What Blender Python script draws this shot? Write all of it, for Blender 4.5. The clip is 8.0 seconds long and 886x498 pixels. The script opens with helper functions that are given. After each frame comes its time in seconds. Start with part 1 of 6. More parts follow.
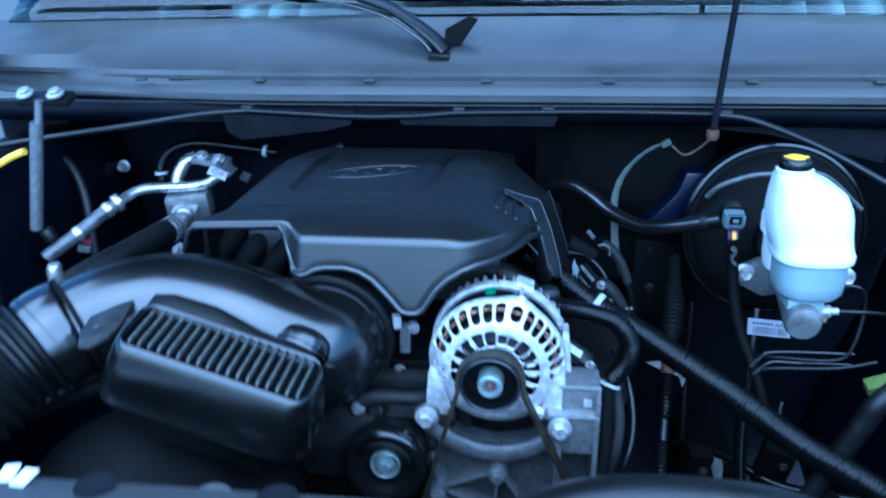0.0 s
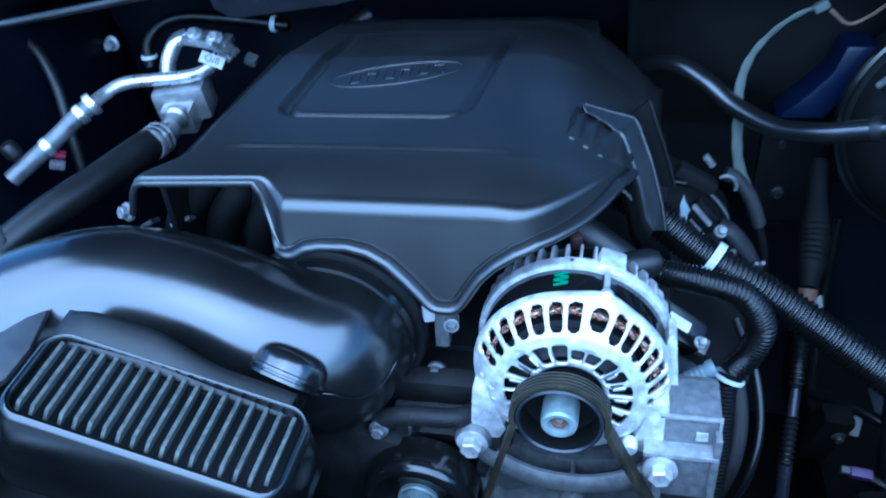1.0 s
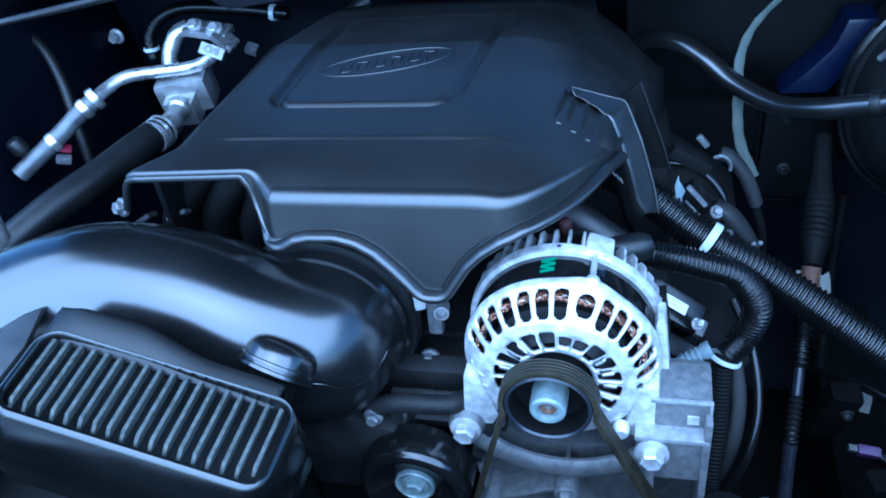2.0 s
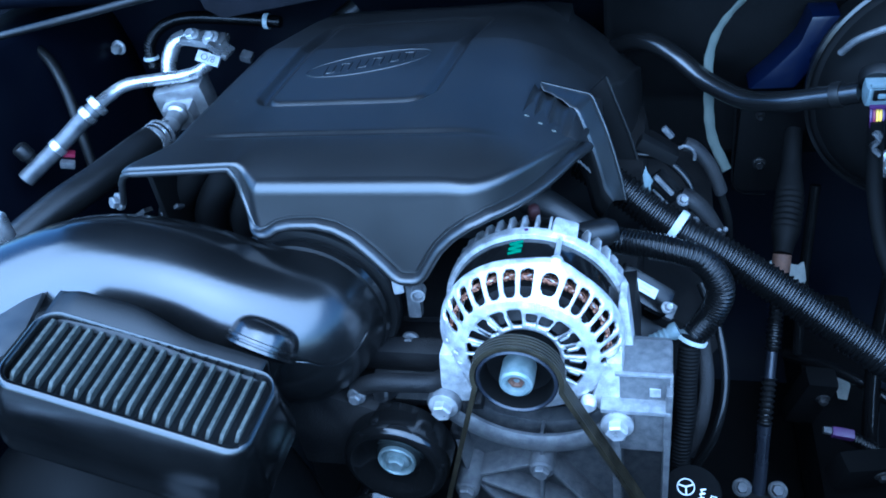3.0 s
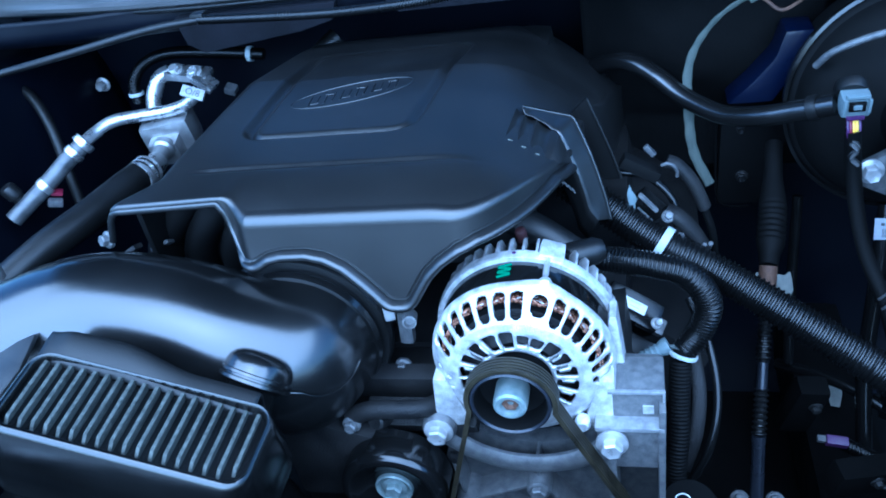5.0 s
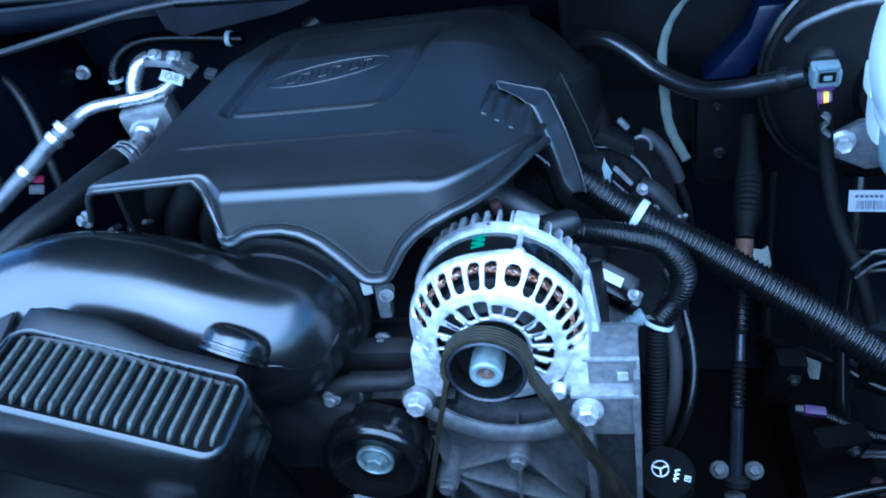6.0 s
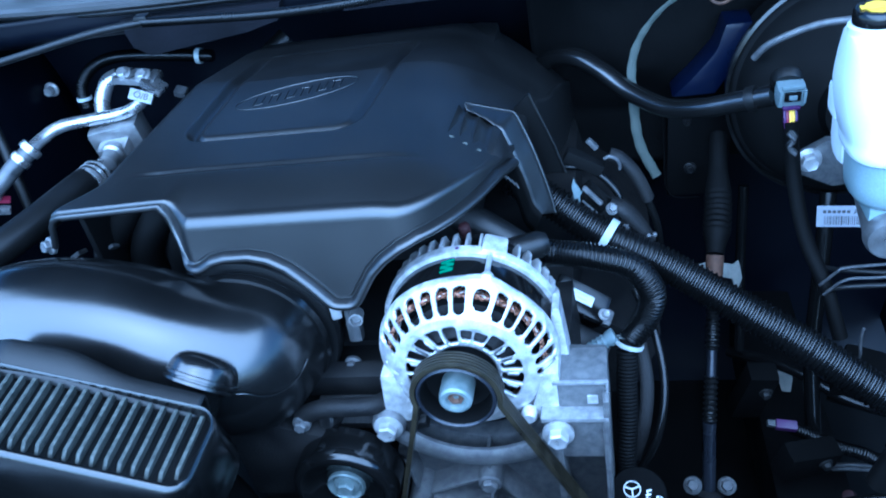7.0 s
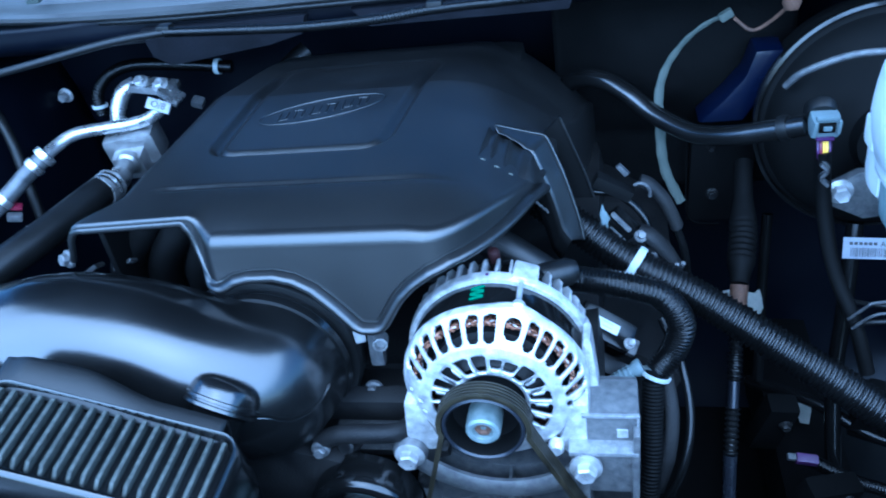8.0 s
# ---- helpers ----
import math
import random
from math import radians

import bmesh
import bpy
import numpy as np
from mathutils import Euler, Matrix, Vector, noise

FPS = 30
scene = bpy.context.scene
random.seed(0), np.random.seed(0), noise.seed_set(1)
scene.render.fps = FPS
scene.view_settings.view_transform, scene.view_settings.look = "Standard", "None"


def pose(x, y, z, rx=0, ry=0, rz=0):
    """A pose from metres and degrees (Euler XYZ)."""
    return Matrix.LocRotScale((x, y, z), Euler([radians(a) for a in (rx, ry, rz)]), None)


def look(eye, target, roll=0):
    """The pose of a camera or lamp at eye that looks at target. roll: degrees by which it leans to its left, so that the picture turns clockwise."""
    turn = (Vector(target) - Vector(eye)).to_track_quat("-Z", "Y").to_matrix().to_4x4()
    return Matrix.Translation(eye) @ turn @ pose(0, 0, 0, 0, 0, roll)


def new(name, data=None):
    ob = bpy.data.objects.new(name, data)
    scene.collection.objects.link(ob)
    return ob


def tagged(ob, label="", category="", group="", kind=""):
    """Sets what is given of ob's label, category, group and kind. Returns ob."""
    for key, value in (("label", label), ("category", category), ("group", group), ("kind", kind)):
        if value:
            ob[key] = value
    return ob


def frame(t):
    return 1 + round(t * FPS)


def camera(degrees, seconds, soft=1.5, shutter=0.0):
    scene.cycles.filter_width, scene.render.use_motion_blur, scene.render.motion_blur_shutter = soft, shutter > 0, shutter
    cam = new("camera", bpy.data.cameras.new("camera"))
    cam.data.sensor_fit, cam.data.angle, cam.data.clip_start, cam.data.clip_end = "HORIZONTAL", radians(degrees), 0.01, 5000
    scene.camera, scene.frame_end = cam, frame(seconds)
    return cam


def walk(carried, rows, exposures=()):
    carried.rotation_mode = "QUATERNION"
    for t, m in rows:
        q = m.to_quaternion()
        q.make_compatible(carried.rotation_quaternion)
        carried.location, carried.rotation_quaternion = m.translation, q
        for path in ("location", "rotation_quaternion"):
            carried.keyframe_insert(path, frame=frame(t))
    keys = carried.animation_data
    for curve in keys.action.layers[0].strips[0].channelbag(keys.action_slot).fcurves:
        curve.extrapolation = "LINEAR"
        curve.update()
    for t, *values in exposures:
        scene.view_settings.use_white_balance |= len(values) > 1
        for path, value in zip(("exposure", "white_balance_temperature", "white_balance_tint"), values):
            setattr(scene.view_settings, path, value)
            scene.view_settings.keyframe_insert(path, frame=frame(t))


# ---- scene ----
cam = camera(57.0, 8.0, soft=1.8, shutter=0.5)
PATH = [
    (0, (0.104, 0.069, 1.557), (-0.148, 1.912, 0.822), -1.2),
    (0.2, (0.064, 0.141, 1.576), (-0.119, 1.979, 0.810), -2.0),
    (0.3, (0.056, 0.179, 1.573), (-0.093, 2.010, 0.784), -2.0),
    (0.5, (0.058, 0.247, 1.574), (-0.16, 1.988, 0.615), -3.9),
    (0.7, (0.078, 0.327, 1.578), (-0.263, 2.002, 0.540), -5.3),
    (1, (0.088, 0.413, 1.551), (-0.344, 2.008, 0.424), -5.9),
    (1.5, (0.111, 0.439, 1.545), (-0.428, 1.953, 0.353), -8.8),
    (1.7, (0.113, 0.436, 1.549), (-0.383, 1.969, 0.364), -8.1),
    (2.8, (0.153, 0.384, 1.560), (-0.368, 1.948, 0.427), -9.9),
    (3, (0.159, 0.383, 1.556), (-0.358, 1.948, 0.423), -9.7),
    (3.5, (0.155, 0.39, 1.546), (-0.382, 1.936, 0.395), -10.4),
    (4, (0.154, 0.388, 1.549), (-0.363, 1.926, 0.38), -10.5),
    (4.5, (0.16, 0.375, 1.57), (-0.359, 1.961, 0.468), -11.1),
    (4.7, (0.161, 0.381, 1.566), (-0.342, 1.976, 0.470), -10.9),
    (5.8, (0.172, 0.372, 1.560), (-0.309, 1.969, 0.456), -12.2),
    (6, (0.177, 0.367, 1.55), (-0.298, 1.96, 0.437), -11.9),
    (6.5, (0.186, 0.37, 1.546), (-0.254, 1.953, 0.407), -12.3),
    (7, (0.187, 0.38, 1.56), (-0.24, 1.988, 0.451), -11.5),
    (7.5, (0.179, 0.403, 1.552), (-0.214, 2.026, 0.452), -9.6),
    (8, (0.157, 0.396, 1.565), (-0.263, 2.021, 0.477), -9.7),
]
walk(cam, [(t, look(eye, target, roll)) for t, eye, target, roll in PATH], [(0, 1.13, 3830, 0), (0.8, 1.33, 3870, 2), (1.5, 1.5, 3900, 2), (8, 1.5, 3880, 1)])

# ---- light ----
world = bpy.data.worlds.new("sky")
scene.world = world
world.use_nodes = True
wn = world.node_tree
sky = wn.nodes.new("ShaderNodeTexSky")
sky.sky_type = "NISHITA"
sky.sun_disc = False
sky.sun_elevation, sky.sun_rotation = radians(60), radians(178)
wn.links.new(sky.outputs[0], wn.nodes["Background"].inputs[0])
wn.nodes["Background"].inputs[1].default_value = 0.15
sun = new("sun", bpy.data.lights.new("sun", "SUN"))
sun.data.energy, sun.data.angle, sun.data.color = 4.4, radians(112), (1.0, 0.985, 0.96)
sun.matrix_basis = look((0.06, -0.36, 3.28), (0.0, 0.9, 1.1))


# ---- materials ----
def mat(name, low, high, rough=0.5, metal=0.0, big=12.0, fine=400.0, bump=0.15, vary=0.1, coat=0.0, spec=0.5):
    m = bpy.data.materials.new(name)
    m.use_nodes = True
    nt = m.node_tree
    bs = nt.nodes["Principled BSDF"]
    co = nt.nodes.new("ShaderNodeTexCoord")
    n1, n2 = nt.nodes.new("ShaderNodeTexNoise"), nt.nodes.new("ShaderNodeTexNoise")
    n1.inputs["Scale"].default_value, n1.inputs["Detail"].default_value = big, 6.0
    n2.inputs["Scale"].default_value, n2.inputs["Detail"].default_value = fine, 3.0
    for n in (n1, n2):
        nt.links.new(co.outputs["Object"], n.inputs["Vector"])
    add = nt.nodes.new("ShaderNodeMath")
    add.operation = "MULTIPLY_ADD"
    nt.links.new(n2.outputs[0], add.inputs[0])
    add.inputs[1].default_value = 0.4
    sub = nt.nodes.new("ShaderNodeMath")
    sub.operation = "SUBTRACT"
    nt.links.new(n1.outputs[0], sub.inputs[0])
    sub.inputs[1].default_value = 0.2
    nt.links.new(sub.outputs[0], add.inputs[2])
    ramp = nt.nodes.new("ShaderNodeValToRGB")
    ramp.color_ramp.elements[0].position, ramp.color_ramp.elements[1].position = 0.3, 0.7
    ramp.color_ramp.elements[0].color, ramp.color_ramp.elements[1].color = (*low, 1), (*high, 1)
    nt.links.new(add.outputs[0], ramp.inputs[0])
    nt.links.new(ramp.outputs[0], bs.inputs["Base Color"])
    mr = nt.nodes.new("ShaderNodeMapRange")
    mr.inputs["From Min"].default_value, mr.inputs["From Max"].default_value = 0.3, 0.7
    mr.inputs["To Min"].default_value, mr.inputs["To Max"].default_value = max(0.02, rough - vary), min(1.0, rough + vary)
    nt.links.new(n1.outputs[0], mr.inputs[0])
    nt.links.new(mr.outputs[0], bs.inputs["Roughness"])
    bs.inputs["Metallic"].default_value = metal
    bs.inputs["Coat Weight"].default_value = coat
    bs.inputs["Specular IOR Level"].default_value = spec
    bp = nt.nodes.new("ShaderNodeBump")
    bp.inputs["Strength"].default_value, bp.inputs["Distance"].default_value = bump, 0.001
    nt.links.new(n2.outputs[0], bp.inputs["Height"])
    nt.links.new(bp.outputs[0], bs.inputs["Normal"])
    return m


def grey(v, k=1.0):
    return (v, v, v * k)


PLASTIC = mat("grained black plastic", grey(0.0046), grey(0.0076), 0.35, fine=1300, bump=0.12, vary=0.03, spec=0.85)
DUCT = mat("satin black plastic", grey(0.003), grey(0.006), 0.22, fine=900, bump=0.03, vary=0.04, spec=0.9)
# dust, and sky reflection imitated by a paler base
DUSTY = mat("black plastic with dust and sky sheen", grey(0.013), grey(0.032), 0.42, big=60, fine=1500, bump=0.2)
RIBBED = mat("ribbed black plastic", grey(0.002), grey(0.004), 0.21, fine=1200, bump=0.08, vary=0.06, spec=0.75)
RUBBER = mat("black rubber", grey(0.003), grey(0.006), 0.42, fine=700, bump=0.15, spec=0.4)
LOOM = mat("black split loom", grey(0.0016), grey(0.003), 0.26, spec=0.45, fine=500, bump=0.06, vary=0.05)
ALU = mat("cast aluminium", grey(0.43), grey(0.80), 0.42, 0.62, big=110, fine=900, bump=0.7, vary=0.12)
ALU_DULL = mat("weathered cast aluminium", (0.095, 0.097, 0.102), (0.18, 0.18, 0.178), 0.46, 0.45, big=140, fine=1100, bump=0.7, vary=0.08)
STEEL = mat("zinc plated steel", grey(0.34), grey(0.5), 0.36, 0.5, big=120, fine=1500, bump=0.15)
PIPE = mat("bare aluminium pipe", grey(0.36), grey(0.62), 0.3, 0.85, big=60, fine=1200, bump=0.1)
# blacker than plain plastic: deep shade is put into this colour
VOID = mat("matt black darkened for shade", grey(0.0015), grey(0.0027), 0.7, fine=900, bump=0.1, spec=0.12)
MOTTLED = mat("mottled dark casting", (0.006, 0.0063, 0.007), (0.026, 0.025, 0.024), 0.5, 0.3, big=110, fine=600, bump=0.9, vary=0.15)
# lit copy of the bracket's aluminium, for edges that catch light
CAST = mat("paler cast aluminium", (0.20, 0.203, 0.21), (0.34, 0.342, 0.34), 0.44, 0.5, big=150, fine=1100, bump=0.7, vary=0.08)
# shaded copy of the bracket's aluminium, for pockets between ribs
WEB = mat("darker cast aluminium", (0.05, 0.0515, 0.056), (0.11, 0.11, 0.11), 0.5, 0.35, big=120, fine=900, bump=0.7)
NUT = mat("dull zinc nut", (0.16, 0.2, 0.2), (0.26, 0.3, 0.3), 0.4, 0.4, big=120, fine=1500, bump=0.15)
BLACK = mat("gloss black paint", grey(0.003), grey(0.006), 0.14, fine=800, bump=0.01, vary=0.05)
# casting colour lowered to hold the shade among the engine parts
IRON = mat("casting darkened for shade", (0.005, 0.005, 0.0055), (0.013, 0.0125, 0.012), 0.6, 0.1, big=30, fine=500, bump=0.6, spec=0.25)
COPPER = mat("varnished copper wire", (0.09, 0.042, 0.026), (0.34, 0.18, 0.11), 0.28, 0.8, big=150, fine=900, bump=0.3)
BELT = mat("worn rubber belt", (0.008, 0.0073, 0.005), (0.025, 0.0215, 0.012), 0.36, big=60, fine=800, bump=0.3)
# navy paint, taken darker to hold the shade deep in the bay
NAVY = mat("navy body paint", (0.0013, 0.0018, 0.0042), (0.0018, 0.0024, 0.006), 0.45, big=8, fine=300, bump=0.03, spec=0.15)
DRUM = mat("semi gloss black drum paint", grey(0.0025), grey(0.005), 0.2, fine=700, bump=0.02, vary=0.05, spec=0.3)
COWL = mat("faded grey cowl plastic", grey(0.031), grey(0.048), 0.46, big=9, fine=900, bump=0.2)
# scuffs, plus the ribs' sky sheen put into a paler colour
RIBTOP = mat("grey plastic with scuffs and sheen", (0.024, 0.026, 0.023), (0.088, 0.093, 0.082), 0.5, big=260, fine=1400, bump=0.5, vary=0.1, spec=0.35)
NAVY_GLOSS = mat("gloss navy paint", (0.001, 0.002, 0.010), (0.0015, 0.003, 0.015), 0.3, big=8, fine=300, bump=0.03, coat=0.2)
# grey felt taken near black, bay shade included in the colour
FELT = mat("blackened grey felt pad", grey(0.002), grey(0.004), 0.9, big=14, fine=300, bump=0.5, spec=0.06)
PAD = mat("black felt pad", grey(0.005, 1.3), grey(0.011, 1.3), 0.9, big=20, fine=300, bump=0.5, spec=0.1)
WHITE = mat("translucent white plastic", (0.66, 0.7, 0.7), (0.76, 0.79, 0.78), 0.38, big=10, fine=400, bump=0.06)
LOWER_WHITE = mat("blue grey tank plastic", (0.17, 0.225, 0.24), (0.27, 0.33, 0.345), 0.36, big=10, fine=400, bump=0.06)
MASTER = mat("machined light aluminium", grey(0.26), grey(0.44), 0.36, 0.8, big=50, fine=900, bump=0.2)
# white paper made bluish grey, the tag's shade being in the colour
LABEL = mat("white paper label dimmed for shade", (0.24, 0.25, 0.29), (0.31, 0.32, 0.36), 0.6, big=30, fine=300, bump=0.05)
INK = mat("dark print", grey(0.03), grey(0.05), 0.6)
PALE_INK = mat("pale print", grey(0.7), grey(0.8), 0.6)
GREEN = mat("green paint mark", (0.006, 0.1, 0.045), (0.012, 0.17, 0.075), 0.5)
YELLOW = mat("yellow print", (0.75, 0.5, 0.02), (0.85, 0.6, 0.04), 0.5)
GREYCON = mat("grey connector plastic", (0.12, 0.15, 0.16), (0.18, 0.215, 0.225), 0.4)
STRAP = mat("pale braided strap", (0.032, 0.04, 0.032), (0.06, 0.068, 0.055), 0.7, big=60, fine=900, bump=0.8)
TAPE = mat("pale tape", (0.3, 0.33, 0.33), (0.42, 0.45, 0.45), 0.5)
RUST = mat("rusty brown steel", (0.05, 0.027, 0.016), (0.11, 0.06, 0.035), 0.75, 0.2, big=80, fine=500, bump=0.5)
BLUED = mat("dark blued steel", (0.012, 0.013, 0.018), (0.024, 0.026, 0.034), 0.3, 0.3)
ASPHALT = mat("asphalt", grey(0.035), grey(0.065), 0.85, big=3, fine=150, bump=0.8)
SLEEVE = mat("grey sleeve over pipe", (0.06, 0.063, 0.068), (0.14, 0.143, 0.147), 0.42, 0.5, big=60, fine=1200, bump=0.2)
SHIELD = mat("pale cream shield", (0.15, 0.155, 0.14), (0.26, 0.26, 0.23), 0.55, 0.1, big=60, fine=500, bump=0.3)
BRONZE = mat("dull tan casting", (0.14, 0.13, 0.11), (0.3, 0.28, 0.22), 0.6, 0.2, big=60, fine=500, bump=0.4)
WIRE_RED = mat("red wire", (0.12, 0.01, 0.03), (0.18, 0.016, 0.04), 0.4)
RED_CAP = mat("dark red rubber", (0.012, 0.0012, 0.0015), (0.02, 0.002, 0.0025), 0.6)
WIRE_YEL = mat("yellow wire", (0.7, 0.45, 0.03), (0.8, 0.55, 0.05), 0.4)
WIRE_VIO = mat("violet wire", (0.035, 0.011, 0.055), (0.06, 0.018, 0.09), 0.4)
WIRE_LIME = mat("yellow green connector", (0.09, 0.12, 0.02), (0.15, 0.19, 0.035), 0.5)

GLASS = bpy.data.materials.new("tinted windscreen glass")
GLASS.use_nodes = True
gb = GLASS.node_tree.nodes["Principled BSDF"]
gb.inputs["Base Color"].default_value = (0.5, 0.68, 0.66, 1)
gb.inputs["Roughness"].default_value = 0.02
gb.inputs["Transmission Weight"].default_value = 1.0
gb.inputs["IOR"].default_value = 1.45


# ---- builders ----
def V(*a):
    return Vector(a)


def smooth(a, b, x):
    t = min(1.0, max(0.0, (x - a) / (b - a)))
    return t * t * (3 - 2 * t)


def spline(points, n):
    """Points along a smooth line through the given ones."""
    p = [Vector(q) for q in points]
    p = [2 * p[0] - p[1], *p, 2 * p[-1] - p[-2]]
    out = []
    for i in range(1, len(p) - 2):
        for k in range(n):
            t = k / n
            out.append(0.5 * (2 * p[i] + (p[i + 1] - p[i - 1]) * t + (2 * p[i - 1] - 5 * p[i] + 4 * p[i + 1] - p[i + 2]) * t * t
                              + (3 * p[i] - p[i - 1] - 3 * p[i + 1] + p[i + 2]) * t ** 3))
    out.append(p[-2])
    return out


def even(line, step):
    out, left = [line[0].copy()], step
    for a, b in zip(line, line[1:]):
        d = (b - a).length
        while d >= left and d > 1e-9:
            a = a.lerp(b, left / d)
            out.append(a.copy())
            d, left = (b - a).length, step
        left -= d
    if (line[-1] - out[-1]).length > step * 0.3:
        out.append(line[-1].copy())
    return out


def rings_to_faces(bm, rings, closed=True, caps=True):
    for a, b in zip(rings, rings[1:]):
        n = len(a)
        for i in range(n if closed else n - 1):
            j = (i + 1) % n
            bm.faces.new((a[i], a[j], b[j], b[i]))
    if caps and closed:
        bm.faces.new(rings[0][::-1])
        bm.faces.new(rings[-1])


def sweep(bm, line, radius, seg=14, flat=1.0, caps=True, lean=None):
    """A tube along line; radius is a number or a function of (metres, whole length)."""
    total = sum((b - a).length for a, b in zip(line, line[1:]))
    side, s, rings = None, 0.0, []
    for i, p in enumerate(line):
        way = (line[min(i + 1, len(line) - 1)] - line[max(i - 1, 0)]).normalized()
        if side is None:
            side = way.cross(lean or V(0, 0, 1))
            if side.length < 1e-3:
                side = way.cross(V(1, 0, 0))
        side = (side - way * side.dot(way)).normalized()
        up = side.cross(way)
        if i:
            s += (p - line[i - 1]).length
        r = radius(s, total) if callable(radius) else radius
        rings.append([bm.verts.new(p + side * (r * math.cos(2 * math.pi * k / seg)) + up * (r * flat * math.sin(2 * math.pi * k / seg))) for k in range(seg)])
    rings_to_faces(bm, rings, True, caps)


def ridged(r, depth, pitch):
    """Narrow round-topped corrugations with wide gaps between them."""
    return lambda s, total: r - depth * min(1.0, (2.0 * abs((s / pitch) % 1.0 - 0.5) / 0.62) ** 2.2)


def loom_line(points, pitch):
    return even(spline(points, 40), pitch / 9)


def lathe(bm, profile, m, seg=40, caps=True):
    """Turns (radius, height) pairs about the local z of m."""
    rings = [[bm.verts.new(m @ V(r * math.cos(2 * math.pi * k / seg), r * math.sin(2 * math.pi * k / seg), h)) for k in range(seg)] for r, h in profile]
    rings_to_faces(bm, rings, True, caps)


def along(place, way, turn=0):
    """A frame at place whose local z points along way."""
    return Matrix.Translation(place) @ Vector(way).to_track_quat("Z", "Y").to_matrix().to_4x4() @ pose(0, 0, 0, 0, 0, turn)


def block(bm, m, size, bevel=0.003, taper=1.0):
    made = bmesh.ops.create_cube(bm, size=1.0)["verts"]
    for v in made:
        k = taper if v.co.z > 0 else 1.0
        v.co = V(v.co.x * size[0] * k, v.co.y * size[1] * k, v.co.z * size[2])
    if bevel:
        edges = list({e for v in made for e in v.link_edges})
        made = list({v for f in bmesh.ops.bevel(bm, geom=edges, offset=bevel, segments=2, affect="EDGES", profile=0.7)["faces"] for v in f.verts} | {v for v in made if v.is_valid})
    for v in made:
        v.co = m @ v.co


def slab(bm, corners, m, thick, bevel=0.002):
    """A flat shape with the given outline in the local xy of m, thick along local z."""
    face = bm.faces.new([bm.verts.new(V(x, y, 0)) for x, y in corners])
    top = bmesh.ops.extrude_face_region(bm, geom=[face])["geom"]
    moved = [g for g in top if isinstance(g, bmesh.types.BMVert)]
    bmesh.ops.translate(bm, verts=moved, vec=(0, 0, thick))
    verts = list(face.verts) + moved
    if bevel:
        edges = list({e for v in verts for e in v.link_edges})
        made = bmesh.ops.bevel(bm, geom=edges, offset=bevel, segments=2, affect="EDGES", profile=0.7)
        verts = list({v for f in made["faces"] for v in f.verts} | {v for v in verts if v.is_valid})
    for v in verts:
        v.co = m @ v.co


def part(name, bm, material, parent=None, label="", angle=40):
    bmesh.ops.recalc_face_normals(bm, faces=bm.faces[:])
    me = bpy.data.meshes.new(name)
    bm.to_mesh(me)
    bm.free()
    me.materials.append(material)
    me.shade_smooth()
    me.set_sharp_from_angle(angle=radians(angle))
    ob = new(name, me)
    if parent is not None:
        ob.parent = parent
        if parent.type == "EMPTY":
            ob.matrix_parent_inverse = Matrix.Translation(-parent.location)
    if label:
        tagged(ob, label)
    return ob


def thing(name, place, label, category, group="", kind=""):
    ob = new(name)
    ob.empty_display_size = 0.02
    ob.location = place
    return tagged(ob, label, category, group, kind)


def alone(name, bm, material, label, category, group="", kind="", angle=40):
    return tagged(part(name, bm, material, None, "", angle), label, category, group, kind)


def made(make, *a, **k):
    bm = bmesh.new()
    make(bm, *a, **k)
    return bm


def hexbolt(name, place, way, r, parent, material=None, label="", long=0.008):
    """A flanged hexagon head standing on place along way."""
    bm = bmesh.new()
    m = along(place, way, 11)
    lathe(bm, [(r * 0.9, -0.003), (r * 1.45, -0.002), (r * 1.45, 0.0012), (r * 1.15, 0.0026)], m, 28)
    lathe(bm, [(r * 1.0, 0.002), (r * 1.0, long * 0.85), (r * 0.82, long), (r * 0.7, long * 0.97)], m, 6)
    return part(name, bm, material or STEEL, parent, label, 30)


def clamp(name, place, way, r, wide, parent, material=None):
    bm = bmesh.new()
    lathe(bm, [(r, -wide / 2), (r + 0.0018, -wide / 2), (r + 0.0022, 0), (r + 0.0018, wide / 2), (r, wide / 2)], along(place, way), 32, caps=False)
    return part(name, bm, material or TAPE, parent)


def strip(x0, x1, y0, y1, z, thick, bevel=0.004):
    return made(block, pose((x0 + x1) / 2, (y0 + y1) / 2, z - thick / 2), (x1 - x0, y1 - y0, thick), bevel)


# ---- setting: ground, body shell ----
g = bmesh.new()
bmesh.ops.create_grid(g, x_segments=60, y_segments=60, size=400)
alone("ground", g, ASPHALT, "dark worn asphalt ground under the truck", "ground", kind="structure")


def curtain(bm, x0, x1, line, nx=40, wob=0.0):
    """A sheet that follows line (y, z) across from x0 to x1."""
    pts = [V(0, y, z) for y, z in line]
    rows = []
    for i in range(nx + 1):
        x = x0 + (x1 - x0) * i / nx
        rows.append([bm.verts.new(V(x, p.y + wob * noise.noise((x * 6, p.y * 6, p.z * 6)), p.z)) for p in pts])
    rings_to_faces(bm, rows, closed=False, caps=False)


def thick_sheet(name, bm, material, t, label, category, kind="structure"):
    ob = alone(name, bm, material, label, category, kind=kind)
    so = ob.modifiers.new("thickness", "SOLIDIFY")
    so.thickness, so.offset = t, 0
    return ob


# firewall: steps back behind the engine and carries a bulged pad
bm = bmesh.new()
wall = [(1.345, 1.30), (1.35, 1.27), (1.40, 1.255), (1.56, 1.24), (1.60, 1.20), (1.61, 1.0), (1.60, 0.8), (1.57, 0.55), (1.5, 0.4)]
